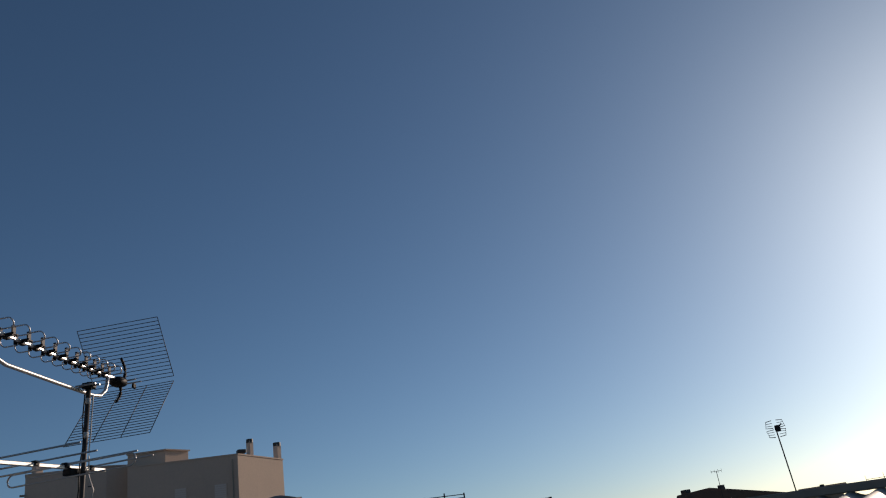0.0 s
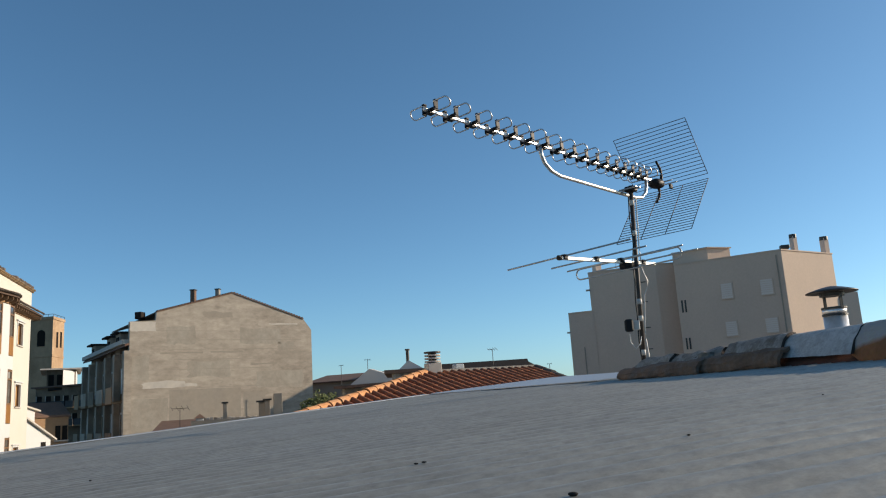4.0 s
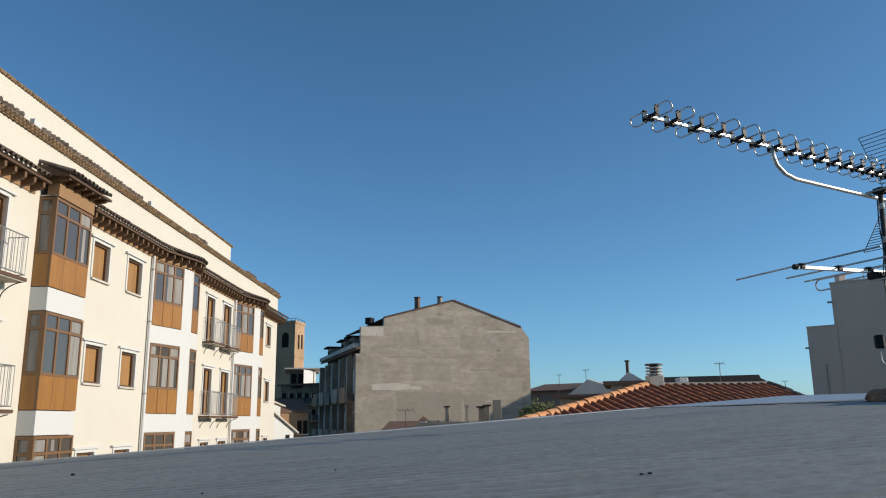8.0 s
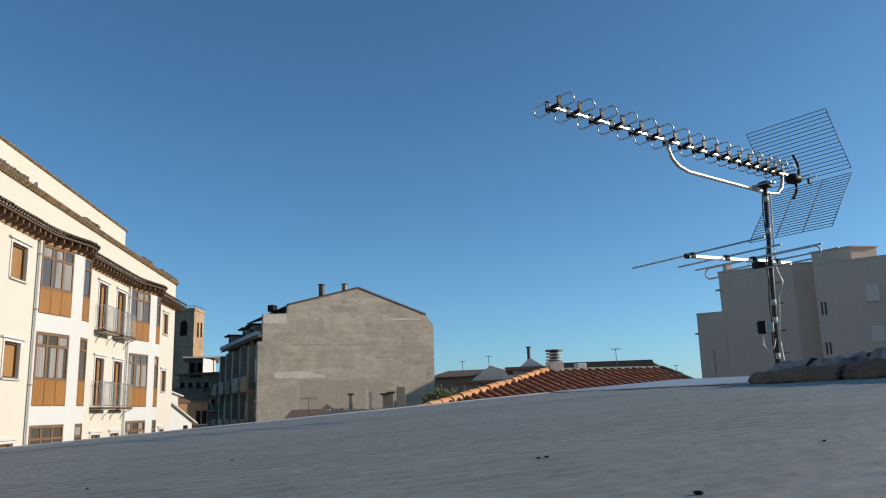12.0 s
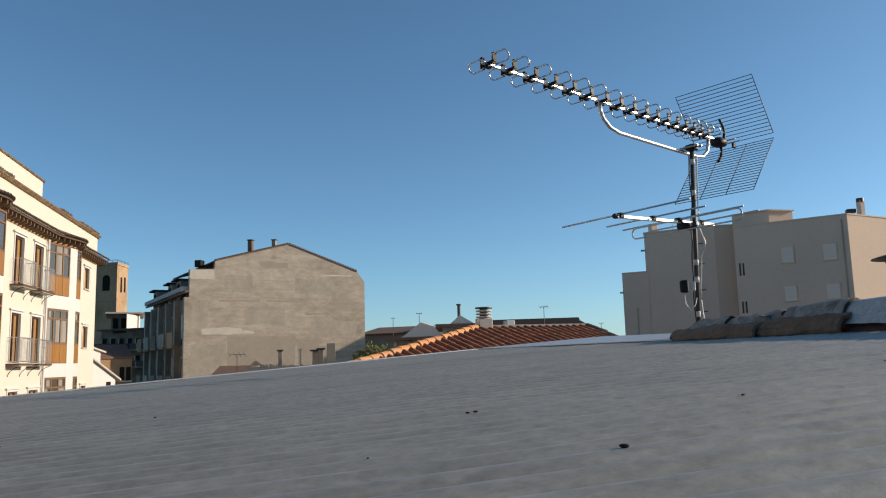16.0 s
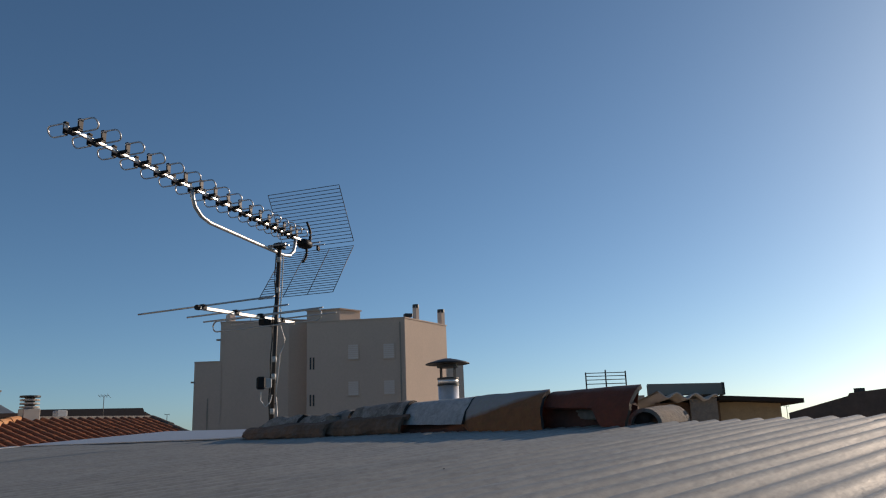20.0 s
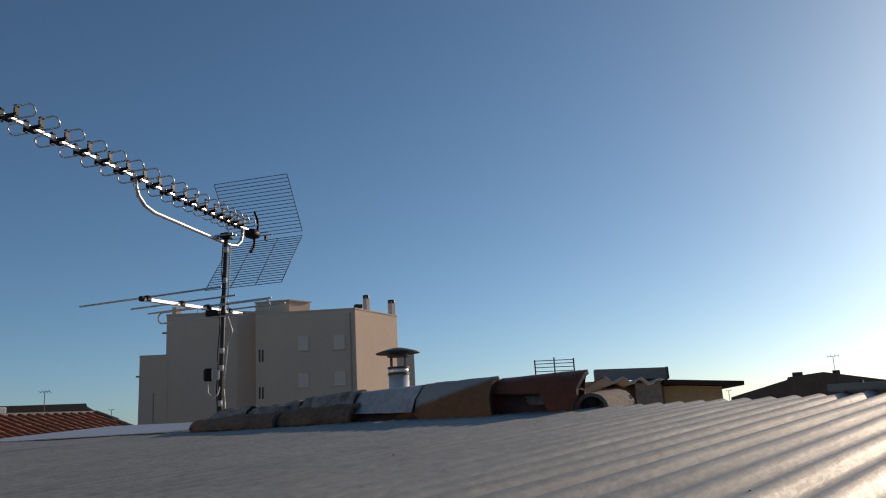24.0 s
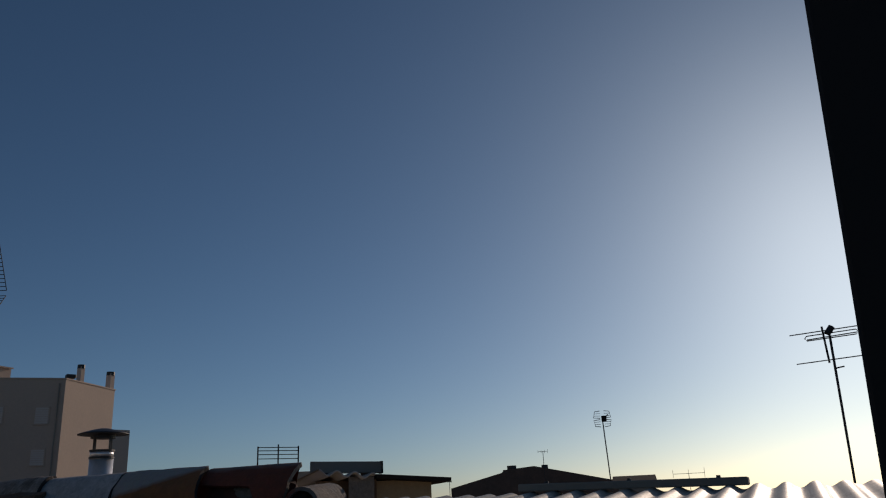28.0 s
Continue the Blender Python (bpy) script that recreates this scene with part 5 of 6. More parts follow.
def patch(name, mat, a0, a1, e0, e1, out, rough, label=""):
    """A thin skin of cement with an uneven outline on the gable wall."""
    A, B = on(GL, GR, a0), on(GL, GR, a1)
    z0, z1 = hz((A + B) / 2, e0), hz((A + B) / 2, e1)
    n = 9
    edge = [(k / n, 0.0) for k in range(n)] + [(1.0, k / 5) for k in range(5)] + [(1 - k / n, 1.0) for k in range(n)] + [(0.0, 1 - k / 5) for k in range(5)]
    bm = bmesh.new()
    ring = []
    for u, w in edge:
        q = noise.noise(Vector((u * 4 + a0 * 3, w * 3, e0 * 5)))
        z = z0 + (z1 - z0) * w + rough * q
        c = A.lerp(B, u) + GD * (rough * 2 * noise.noise(Vector((w * 5 + a1, u * 3, 7.0))))
        ring.append(flat(c, z))
    f = [bm.verts.new(v + GN * out) for v in ring]
    g_ = [bm.verts.new(v + GN * 0.001) for v in ring]
    bm.faces.new(f)
    for k in range(len(f)):
        bm.faces.new((f[k], f[(k + 1) % len(f)], g_[(k + 1) % len(f)], g_[k]))
    bmesh.ops.recalc_face_normals(bm, faces=bm.faces)
    return part(name, bm, mat, wall, label)


patch("pale_corner", M_CONC3, -30.14, -28.5, 6.15, 6.78, 0.004, 0.05, "paler cement block at the corner")
for a0, a1, e0, e1, mat, lump in (
        (-29.3, -26.6, 2.3, 2.72, M_CONC3, 0.1), (-26.9, -25.8, 2.3, 2.48, M_CONC3, 0.08), (-30.1, -27.7, -1.2, 1.6, M_CONC4, 0.1), (-27.6, -22.9, -1.0, 2.1, M_CONC2, 0.08),
        (-22.7, -21.2, -1.0, 1.7, M_CONC2, 0.1), (-20.9, -18.9, 6.3, 6.4, M_CONC3, 0.05), (-25.4, -23.4, 6.95, 7.35, M_CONC2, 0.14), (-24.9, -22.7, 4.5, 4.62, M_CONC2, 0.06),
        (-28.2, -25.4, 4.55, 4.66, M_CONC2, 0.05), (-22.2, -20.4, 3.55, 3.7, M_CONC2, 0.08), (-20.5, -18.4, 4.3, 4.4, M_CONC2, 0.05), (-20.3, -19.2, 4.5, 5.1, M_CONC4, 0.14),
        (-30.1, -28.9, 2.9, 4.5, M_CONC4, 0.12), (-26.4, -23.6, 2.9, 4.0, M_CONC4, 0.15), (-22.9, -20.1, 5.0, 6.1, M_CONC4, 0.15), (-27.8, -25.9, 5.2, 6.4, M_CONC4, 0.18), (-21.8, -18.6, 1.9, 3.1, M_CONC4, 0.12)):
    patch("cement_patch", mat, a0, a1, e0, e1, 0.003 if mat is not M_CONC4 else 0.0015, lump)
for e in (6.05, 4.72, 3.4, 5.35, 4.05, 2.15):
    a0, a1 = -30.0 + random.uniform(0, 3), -18.6 - random.uniform(0, 4)
    part("pour_line", face_box(GL, GR, a0, a1, e, e + 0.03, 0.001, 0.004), M_CONC2, wall)
# roof planes behind the gable and its tile verge
for (i, j), nm in (((2, 3), "roof_slope"), ((3, 4), "roof_slope")):
    a, b = top[i], top[j]
    bm = bmesh.new()
    slab(bm, [a + GN * 0.06 + Vector((0, 0, 0.06)), b + GN * 0.06 + Vector((0, 0, 0.06)), b + BK * 13 + Vector((0, 0, 0.06)), a + BK * 13 + Vector((0, 0, 0.06))], 0.08)
    sl = part(nm, bm, M_BROWNROOF, gab, "reddish tiled roof slope")
    n = 26
    bm = bmesh.new()
    for k in range(n):
        p = a.lerp(b, (k + 0.5) / n) + Vector((0, 0, 0.15))
        tube(bm, [p + GN * 0.08 - Vector((0, 0, 0.07)), p + BK * 0.5 - Vector((0, 0, 0.05))], 0.055, 6)
    tagged(part("verge_row", bm, M_BROWNROOF, sl), kind="stuff")
for a, e0, e1, w in ((-25.68, 7.9, 8.86, 0.34), (-24.0, 8.35, 8.89, 0.3)):
    c = on(GL, GR, a) + BK * 1.2
    ch = part("chimney", box_bm(flat(c, hz(c, (e0 + e1) / 2)), (w, w, hz(c, e1) - hz(c, e0)), None, 0.02), M_BROWNROOF if w > 0.32 else M_CONC2, gab, "small brick chimney")
    part("chimney_cap", box_bm(flat(c, hz(c, e1) + 0.04), (w * 1.25, w * 1.25, 0.07)), M_CAPDK, ch)
c = on(GL, GR, -28.9) + BK * 2.5
part("roof_hatch", box_bm(flat(c, hz(c, 7.2)), (0.5, 0.6, 0.5), None, 0.03), M_GREYROOF, gab)
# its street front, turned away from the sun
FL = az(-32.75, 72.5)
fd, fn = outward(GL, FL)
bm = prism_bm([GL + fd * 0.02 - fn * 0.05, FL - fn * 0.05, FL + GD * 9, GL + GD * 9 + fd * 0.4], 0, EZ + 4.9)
# the front's shade is partly in its dark brown colour
part("street_front", bm, M_SHADEWALL, gab, "street front with balconies, shade put into its brown colour")
# the cornice's sunlit line is painted with the paler cement
cor = part("front_cornice", face_box(GL, FL, -30.2, -32.7, 4.74, 5.0, 0.0, 0.45), M_CONC3, gab, "cornice in pale cement that stands in for sunlight")
bm = bmesh.new()
slab(bm, [GL + Vector((0, 0, 5.35 - 0)) + fn * 0.3, FL + Vector((0, 0, 5.35)) + fn * 0.3, FL + GD * 6 + Vector((0, 0, 7.2)), GL + GD * 6 + Vector((0, 0, 7.2))], 0.15)
part("front_roof", bm, M_BROWNROOF, gab)
nb = 5
for k in range(nb + 1):
    c = GL.lerp(FL, min(0.995, k / nb + 0.01))
    part("pier", box_bm(flat(c, EZ - 2.6) + fn * 0.1, (0.5, 0.5, 15), Matrix((fd, fn, Vector((0, 0, 1)))).transposed()), M_PIER if k else M_CONC, gab, "wall pier between the balconies")
for k in range(nb):
    t0 = (k + 0.18) / nb
    t1 = (k + 0.82) / nb
    A, B = GL.lerp(FL, t0), GL.lerp(FL, t1)
    for fl in range(4):
        z = EZ + 1.55 - fl * 3.0
        R_ = Matrix((fd, fn, Vector((0, 0, 1)))).transposed()
        c = (A + B) / 2
        w = (B - A).length
        win = part("window", box_bm(flat(c, z + 1.1) + fn * 0.0, (w * 0.6, 0.06, 2.1), R_), M_VOID, gab, "dark window behind a balcony")
        part("window_frame", box_bm(flat(c, z + 2.22) + fn * 0.02, (w * 0.7, 0.08, 0.12), R_), M_CONC3, win)
        for sd in (-1, 1):
            part("window_frame", box_bm(flat(c, z + 1.1) + fd * sd * w * 0.33 + fn * 0.03, (0.14, 0.12, 2.1), R_), M_PIER if (k + fl) % 3 else M_OCHREWALL, win)
        if (k * 2 + fl) % 3 == 0:
            part("shutter", box_bm(flat(c, z + 1.35) + fd * w * 0.12 + fn * 0.06, (w * 0.24, 0.05, 1.6), R_), M_SHUTTER, win, "pale roller shutter half down")
        bal = part("balcony", box_bm(flat(c, z - 0.05) + fn * 0.5, (w, 1.0, 0.14), R_), M_OCHREWALL, gab, "balcony slab with dark parapet")
        part("parapet", box_bm(flat(c, z + 0.5) + fn * 0.97, (w, 0.06, 0.95), R_), (M_OCHREWALL, M_PIER, M_SHADEWALL, M_PIER)[(k + fl * 2) % 4], bal)
    c = GL.lerp(FL, (k + 0.5) / nb)
    if k in (1, 2, 4):
        R_ = Matrix((fd, fn, Vector((0, 0, 1)))).transposed()
        dm = part("dormer", box_bm(flat(c, EZ + 5.75) - fn * 0.9, (1.5, 1.4, 1.5), R_), M_PIER, gab, "dormer in the roof")
        part("dormer_roof", box_bm(flat(c, EZ + 6.55) - fn * 0.8, (1.9, 1.9, 0.12), R_), M_GREYROOF, dm)
        part("dormer_window", box_bm(flat(c, EZ + 5.8) - fn * 0.18, (0.9, 0.04, 0.9), R_), M_VOID, dm)

# pinkish flat-roofed block
pk = thing("apartment_block", "pinkish beige flat-roofed apartment block with few windows", "house")
PC = az(15.44, 64.5)
PF = az(8.4, 66.0)          # inner corner of its front
PR = az(18.46, 70.0)
PL = az(0.7, 69.5)
PM = az(7.1, 67.6)
ZR = EZ + 9.95


def block(name, pts, z, mat, parent, label=""):
    return part(name, prism_bm(pts, 0, z), mat, parent, label)


front = block("right_wing", [PF, PC, PR, az(12, 76)], ZR, M_PINK, pk)
LU = az(2.38, 69.0)
block("left_wing", [LU, PM, az(8.42, 68.0), az(7, 80), az(2.6, 80)], EZ + 10.42, M_PINK, pk)
block("low_wing", [PL, az(2.5, 68.9), az(2.7, 80), az(0.9, 80)], EZ + 7.08, M_PINK, pk)
block("stair_head", [az(8.36, 67.2), az(10.72, 66.2), az(12.2, 67.6), az(10, 69)], EZ + 11.08, M_PINK, pk)
for pts, z, nm in (([PF, PC, PR, az(12, 76)], ZR, "parapet_cap"), ([LU, PM, az(8.42, 68.0), az(7, 80), az(2.6, 80)], EZ + 10.42, "parapet_cap"),
                   ([az(8.3, 67.1), az(10.75, 66.05), az(12.3, 67.5), az(10, 69.1)], EZ + 11.08, "parapet_cap"), ([PL, az(2.5, 68.9), az(2.7, 80), az(0.9, 80)], EZ + 7.08, "parapet_cap")):
    cen = sum((Vector((p.x, p.y, 0)) for p in pts), Vector()) / len(pts)
    big = [cen + (Vector((p.x, p.y, 0)) - cen) * 1.012 for p in pts]
    part(nm, prism_bm(big, z, z + 0.1), M_PINK, pk)
block("far_wing", [az(18.2, 70), az(19.6, 71), az(19.6, 80), az(18.0, 80)], EZ + 6.85, M_PINK2, pk)
for e_hi, e_lo in ((6.95, 5.95), (4.34, 3.4)):
    for a0, a1 in ((11.32, 12.02), (13.86, 14.61)):
        w = part("window", face_box(PF, PC, a0, a1, e_lo, e_hi, 0.004, 0.05), M_SHUTTER, pk, "closed pale roller shutter")
        bm = face_box(PF, PC, a0 - 0.08, a0, e_lo, e_hi, 0.002, 0.06)
        face_box(PF, PC, a1, a1 + 0.08, e_lo, e_hi, 0.002, 0.06, bm)
        face_box(PF, PC, a0 - 0.08, a1 + 0.08, e_hi, e_hi + 0.07, 0.002, 0.06, bm)
        part("window_frame", bm, M_PINK, w)
        part("window_sill", face_box(PF, PC, a0 - 0.1, a1 + 0.1, e_lo - 0.08, e_lo, 0.002, 0.1), M_PINK, w)
        bm = bmesh.new()
        for k in range(6):
            e = e_lo + (k + 1) * (e_hi - e_lo) / 7
            face_box(PF, PC, a0, a1, e, e + 0.02, 0.05, 0.056, bm)
        tagged(part("slat_set", bm, M_PINK, w), kind="stuff")
    for a0 in (8.58, 8.80):
        part("slit_window", face_box(PF, PC, a0, a0 + 0.11, e_lo - 0.7, e_hi - 0.85, 0.002, 0.03), M_CAPDK, pk, "narrow dark slit window")
for e in (7.6, 6.2, 4.4, 2.9):
    part("vent", face_box(LU, PM, 6.0, 6.35, e, e + 0.06, 0.002, 0.05), M_CAPDK, pk)
part("rain_pipe", face_box(PF, PC, 15.05, 15.12, -3, 8.5, 0.002, 0.12), M_GREYWALL, pk, "dark rain pipe at the corner")
part("rain_pipe", face_box(PL, LU, 1.62, 1.68, -2, 3.4, 0.002, 0.1), M_GREYWALL, pk)
for a, e in ((2.33, 7.4), (0.72, 4.5)):
    c = az(a - 0.08, 68.8)
    part("lamp_bracket", box_bm(flat(c, hz(c, e)), (0.35, 0.3, 0.12)), M_GREYWALL, pk)
for a, r, e0, e1, w in ((16.28, 67.6, 8.3, 9.6, 0.43), (18.12, 71.2, 7.6, 9.18, 0.5), (3.03, 70, 8.5, 9.15, 0.6)):
    c = az(a, r)
    ch = part("chimney", box_bm(flat(c, hz(c, (e0 + e1) / 2)), (w, w, hz(c, e1) - hz(c, e0)), Matrix.Rotation(0.5, 3, "Z"), 0.03), M_PINK2, pk, "round-topped chimney pot")
    if a > 10:
        part("chimney_cap", tube_bm([flat(c, hz(c, e1) - 0.16), flat(c, hz(c, e1) + 0.14)], w * 0.66, 12), M_CAPDK, ch, "dark metal cowl")
c = az(15.7, 66.0)
part("roof_vent", box_bm(flat(c, hz(c, 8.95)), (0.7, 0.5, 0.3), None, 0.05), M_CAPDK, pk, "dark roof vent")
c = az(4.4, 70)
part("roof_rod", tube_bm([flat(c, EZ + 10.4), flat(c, EZ + 11.2)], 0.02, 6), M_IRON, pk)

# church tower
tow = thing("church_tower", "square sandstone bell tower with an arched opening", "tower")
TA, TB, TC = az(-36.3, 110), az(-34.84, 108), az(-34.17, 111.5)
TD = TA + (TC - TB)
ZT = EZ + 13.35
body = part("shaft", prism_bm([TA, TB, TC, TD], 0, ZT), M_STONE, tow)
cen = (TA + TB + TC + TD) / 4
for z0, z1, k in ((ZT, ZT + 0.35, 1.06), (ZT - 4.6, ZT - 4.35, 1.03)):
    part("string_course", prism_bm([cen + (p - cen) * k for p in (TA, TB, TC, TD)], z0, z1), M_STONE, tow)
arch = face_box(TA, TB, -35.72, -35.28, 5.3, 6.1, 0.002, 0.05)
part("arched_opening", arch, M_VOID, tow, "dark arched bell opening")
c = on(TA, TB, -35.5)
d_, n_ = outward(TA, TB)
rad = (on(TA, TB, -35.28) - c).length
bm = bmesh.new()
vs = [bm.verts.new(flat(c, hz(c, 6.08)) + d_ * math.cos(k * math.pi / 10) * rad + Vector((0, 0, math.sin(k * math.pi / 10) * rad)) + n_ * 0.05) for k in range(11)]
bm.faces.new(vs)
g = bmesh.ops.extrude_face_region(bm, geom=bm.faces[:])
bmesh.ops.translate(bm, verts=[v for v in g["geom"] if isinstance(v, bmesh.types.BMVert)], vec=-n_ * 0.048)
bmesh.ops.recalc_face_normals(bm, faces=bm.faces)
part("arch_head", bm, M_VOID, tow)
for a in (-34.62, -34.40):
    part("slit_window", face_box(TB, TC, a, a + 0.09, 5.2, 6.2, 0.002, 0.05), M_VOID, tow)
for k in range(9):
    p = (TA.lerp(TB, k / 5) if k <= 5 else TB.lerp(TC, (k - 5) / 3.0))
    part("rail_post", tube_bm([flat(p, ZT + 0.3), flat(p, ZT + 0.65)], 0.03, 5), M_IRON, tow)
bm = bmesh.new()
tube(bm, [flat(TA, ZT + 0.64), flat(TB, ZT + 0.64), flat(TC, ZT + 0.64)], 0.03, 5)
part("top_rail", bm, M_IRON, tow)


def small_house(a0, a1, r0, r1, el_top, mat, roof_mat, label, roof_el=None, depth=8, name="far_house", eaves=0.3):
    """A far house between two bearings: walls, and a pitched or flat roof."""
    P, Q = az(a0, r0), az(a1, r1)
    d, n = outward(P, Q)
    h = thing(name, label, "house")
    zt = max(hz(P, el_top), hz(Q, el_top))
    part("wall_block", prism_bm([P, Q, Q - n * depth, P - n * depth], 0, zt), mat, h)
    zr = hz((P + Q) / 2, roof_el) if roof_el is not None else zt + 0.15
    bm = bmesh.new()
    e = eaves
    if roof_el is not None:
        rid0, rid1 = P - n * depth * 0.5 - d * e, Q - n * depth * 0.5 + d * e
        slab(bm, [flat(P + n * e - d * e, zt + 0.12), flat(Q + n * e + d * e, zt + 0.12), flat(rid1, zr), flat(rid0, zr)], 0.12)
        slab(bm, [flat(P - n * (depth + e) - d * e, zt + 0.12), flat(Q - n * (depth + e) + d * e, zt + 0.12), flat(rid1, zr), flat(rid0, zr)], 0.12)
        for A_, R_ in ((P, rid0 + d * e), (Q, rid1 - d * e)):
            prism_pts = [flat(A_, zt), flat(A_ - n * depth, zt), flat(R_, zr - 0.12)]
            bm.faces.new([bm.verts.new(v) for v in prism_pts])
    else:
        slab(bm, [flat(P + n * e - d * e, zr), flat(Q + n * e + d * e, zr), flat(Q - n * (depth + e) + d * e, zr), flat(P - n * (depth + e) - d * e, zr)], 0.15)
    part("roof", bm, roof_mat, h)
    return h, P, Q


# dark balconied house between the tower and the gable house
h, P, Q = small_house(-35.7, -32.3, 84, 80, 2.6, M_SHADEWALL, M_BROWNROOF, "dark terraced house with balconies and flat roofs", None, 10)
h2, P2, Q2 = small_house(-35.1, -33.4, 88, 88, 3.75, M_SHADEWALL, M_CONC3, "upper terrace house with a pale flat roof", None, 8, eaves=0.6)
for k in range(6):
    a = -35.6 + k * 0.52
    for e in (0.2, 1.35):
        w = part("window", face_box(P, Q, a, a + 0.26, e, e + 0.75, 0.002, 0.05), M_VOID, h, "dark window")
        part("window_frame", face_box(P, Q, a - 0.04, a, e, e + 0.75, 0.002, 0.08), M_CONC3, w)
        bal = part("balcony", face_box(P, Q, a - 0.1, a + 0.36, e - 0.08, e, 0.0, 0.8), M_OCHREWALL, h)
        part("railing", face_box(P, Q, a - 0.1, a + 0.36, e, e + 0.4, 0.75, 0.8), M_IRON, bal)
for k in range(3):
    a = -35.0 + k * 0.5
    part("window", face_box(P2, Q2, a, a + 0.32, 2.75, 3.45, 0.002, 0.05), M_VOID, h2, "dark window under the eave")
part("sunlit_wall", prism_bm([az(-34.15, 85.4), az(-33.35, 88.5), az(-33.3, 93), az(-34.1, 93)], EZ + 3.6, EZ + 5.6), M_WHITE, h2, "white wall in the sun")
part("low_roof", prism_bm([az(-35.0, 82.6), az(-33.2, 81.6), az(-33.2, 84), az(-35.0, 84.5)], EZ + 3.55, EZ + 3.75), M_GREYROOF, h2, "dark lower roof edge")
h, P, Q = small_house(-36.2, -33.75, 58, 59, 0.75, M_OCHREWALL, M_BROWNROOF, "low ochre house with a brown tiled roof", 1.75, 3, eaves=0.12)
for a in (-34.5, -34.1):
    w = part("window", face_box(P, Q, a, a + 0.28, -0.7, 0.2, 0.002, 0.05), M_VOID, h, "dark window in the ochre wall")
    part("window_sill", face_box(P, Q, a - 0.06, a + 0.34, -0.78, -0.7, 0.002, 0.12), M_CONC3, w)


def lean_to(a0, a1, r, back, e0, e1, depth, label):
    """A whitewashed house whose single roof slope falls along its front."""
    P, Q = az(a0, r), az(a1, r + back)
    d, n = outward(P, Q)
    h = thing("far_house", label, "house")
    z0, z1 = hz(P, e0), hz(Q, e1)
    bm = bmesh.new()
    lo = [bm.verts.new(v) for v in (flat(P, 0), flat(Q, 0), flat(Q, z1), flat(P, z0))]
    hi = [bm.verts.new(v.co - n * depth) for v in lo]
    for q in range(4):
        bm.faces.new((lo[q], lo[(q + 1) % 4], hi[(q + 1) % 4], hi[q]))
    bm.faces.new(lo[::-1])
    bm.faces.new(hi)
    bmesh.ops.recalc_face_normals(bm, faces=bm.faces)
    part("wall_block", bm, M_WHITE, h)
    bm = bmesh.new()
    up = Vector((0, 0, 0.12))
    slope = (flat(Q, z1) - flat(P, z0)).normalized() * 0.35
    slab(bm, [flat(P, z0) + up + n * 0.2, flat(Q, z1) + up + n * 0.2 + slope, flat(Q, z1) + up + slope - n * depth, flat(P, z0) + up - n * depth], 0.1)
    part("roof", bm, M_CONC3, h, "pale sloping roof")
    return h, P, Q


lean_to(-37.4, -35.7, 55, 2.6, 1.9, 1.2, 3, "whitewashed house with a pale sloping roof")
h, P, Q = lean_to(-36.8, -34.75, 50.5, 2.6, 1.15, -0.55, 3, "low whitewashed shed with a sloping pale roof")
part("door", face_box(P, Q, -35.3, -35.05, -1.9, -0.75, 0.002, 0.04), M_VOID, h, "dark doorway")

# low roofs, chimneys and pots in front of the gable wall
h, P, Q = small_house(-28.6, -25.9, 40, 39.6, -1.2, M_CONC, M_BROWNROOF, "low house with an old tiled roof below the gable wall", 0.1, 6, name="low_house")
cop = thing("wall_coping", "pale uneven coping of stones on a low wall", "coping")
for k in range(22):
    a = -25.3 + k * 0.24
    c = az(a, 36.5)
    w = 0.1 + 0.06 * random.random()
    part("stone", box_bm(flat(c, EZ + 0.02 + 0.03 * random.random() - 0.005 * k), (0.14, 0.2, w), Matrix.Rotation(0.4, 3, "Z"), 0.015), M_CONC3 if k % 3 else M_CONC, cop)
bm = prism_bm([az(-26.2, 34.6), az(-19.9, 34.4), az(-19.9, 37), az(-26.2, 37)], 0, EZ - 0.02)
part("low_wall", bm, M_CONC2, cop)


def pot(a, r, e0, e1, w, mat, cap, label):
    """A chimney: shaft and a wider head."""
    c = az(a, r)
    t = thing("chimney", label, "chimney", "chimneys of the low roofs")
    z0, z1 = EZ - 0.5, hz(c, e1)
    part("shaft", box_bm(flat(c, (z0 + z1) / 2), (w, w, z1 - z0), Matrix.Rotation(0.4, 3, "Z"), 0.01), mat, t)
    if cap == "slab":
        part("head", box_bm(flat(c, z1 + 0.04), (w * 1.7, w * 1.7, 0.07), Matrix.Rotation(0.4, 3, "Z"), 0.01), M_CAPDK, t)
    elif cap == "roof":
        bm = bmesh.new()
        bmesh.ops.create_cone(bm, cap_ends=True, segments=4, radius1=w * 1.1, radius2=0.02, depth=w * 0.6, matrix=Matrix.Translation(flat(c, z1 + w * 0.3)) @ Matrix.Rotation(0.4 + math.pi / 4, 4, "Z"))
        part("head", bm, M_BROWNROOF, t)
    return t


pot(-25.62, 36, -0.6, 0.12, 0.3, M_WHITE, "roof", "short whitewashed chimney with a tiled cap")
pot(-23.95, 36, -0.6, 1.0, 0.17, M_CONC2, "slab", "thin grey chimney with a wide dark cap")
pot(-21.45, 36, -0.6, 0.95, 0.3, M_CONC2, "slab", "grey cement chimney with a slab cap")
pot(-21.1, 35.6, -0.6, 1.05, 0.22, M_CONC2, "slab", "grey cement chimney beside its neighbour")
pot(-20.38, 35, -0.6, 1.5, 0.36, M_CONC2, "", "plain grey cement chimney shaft")


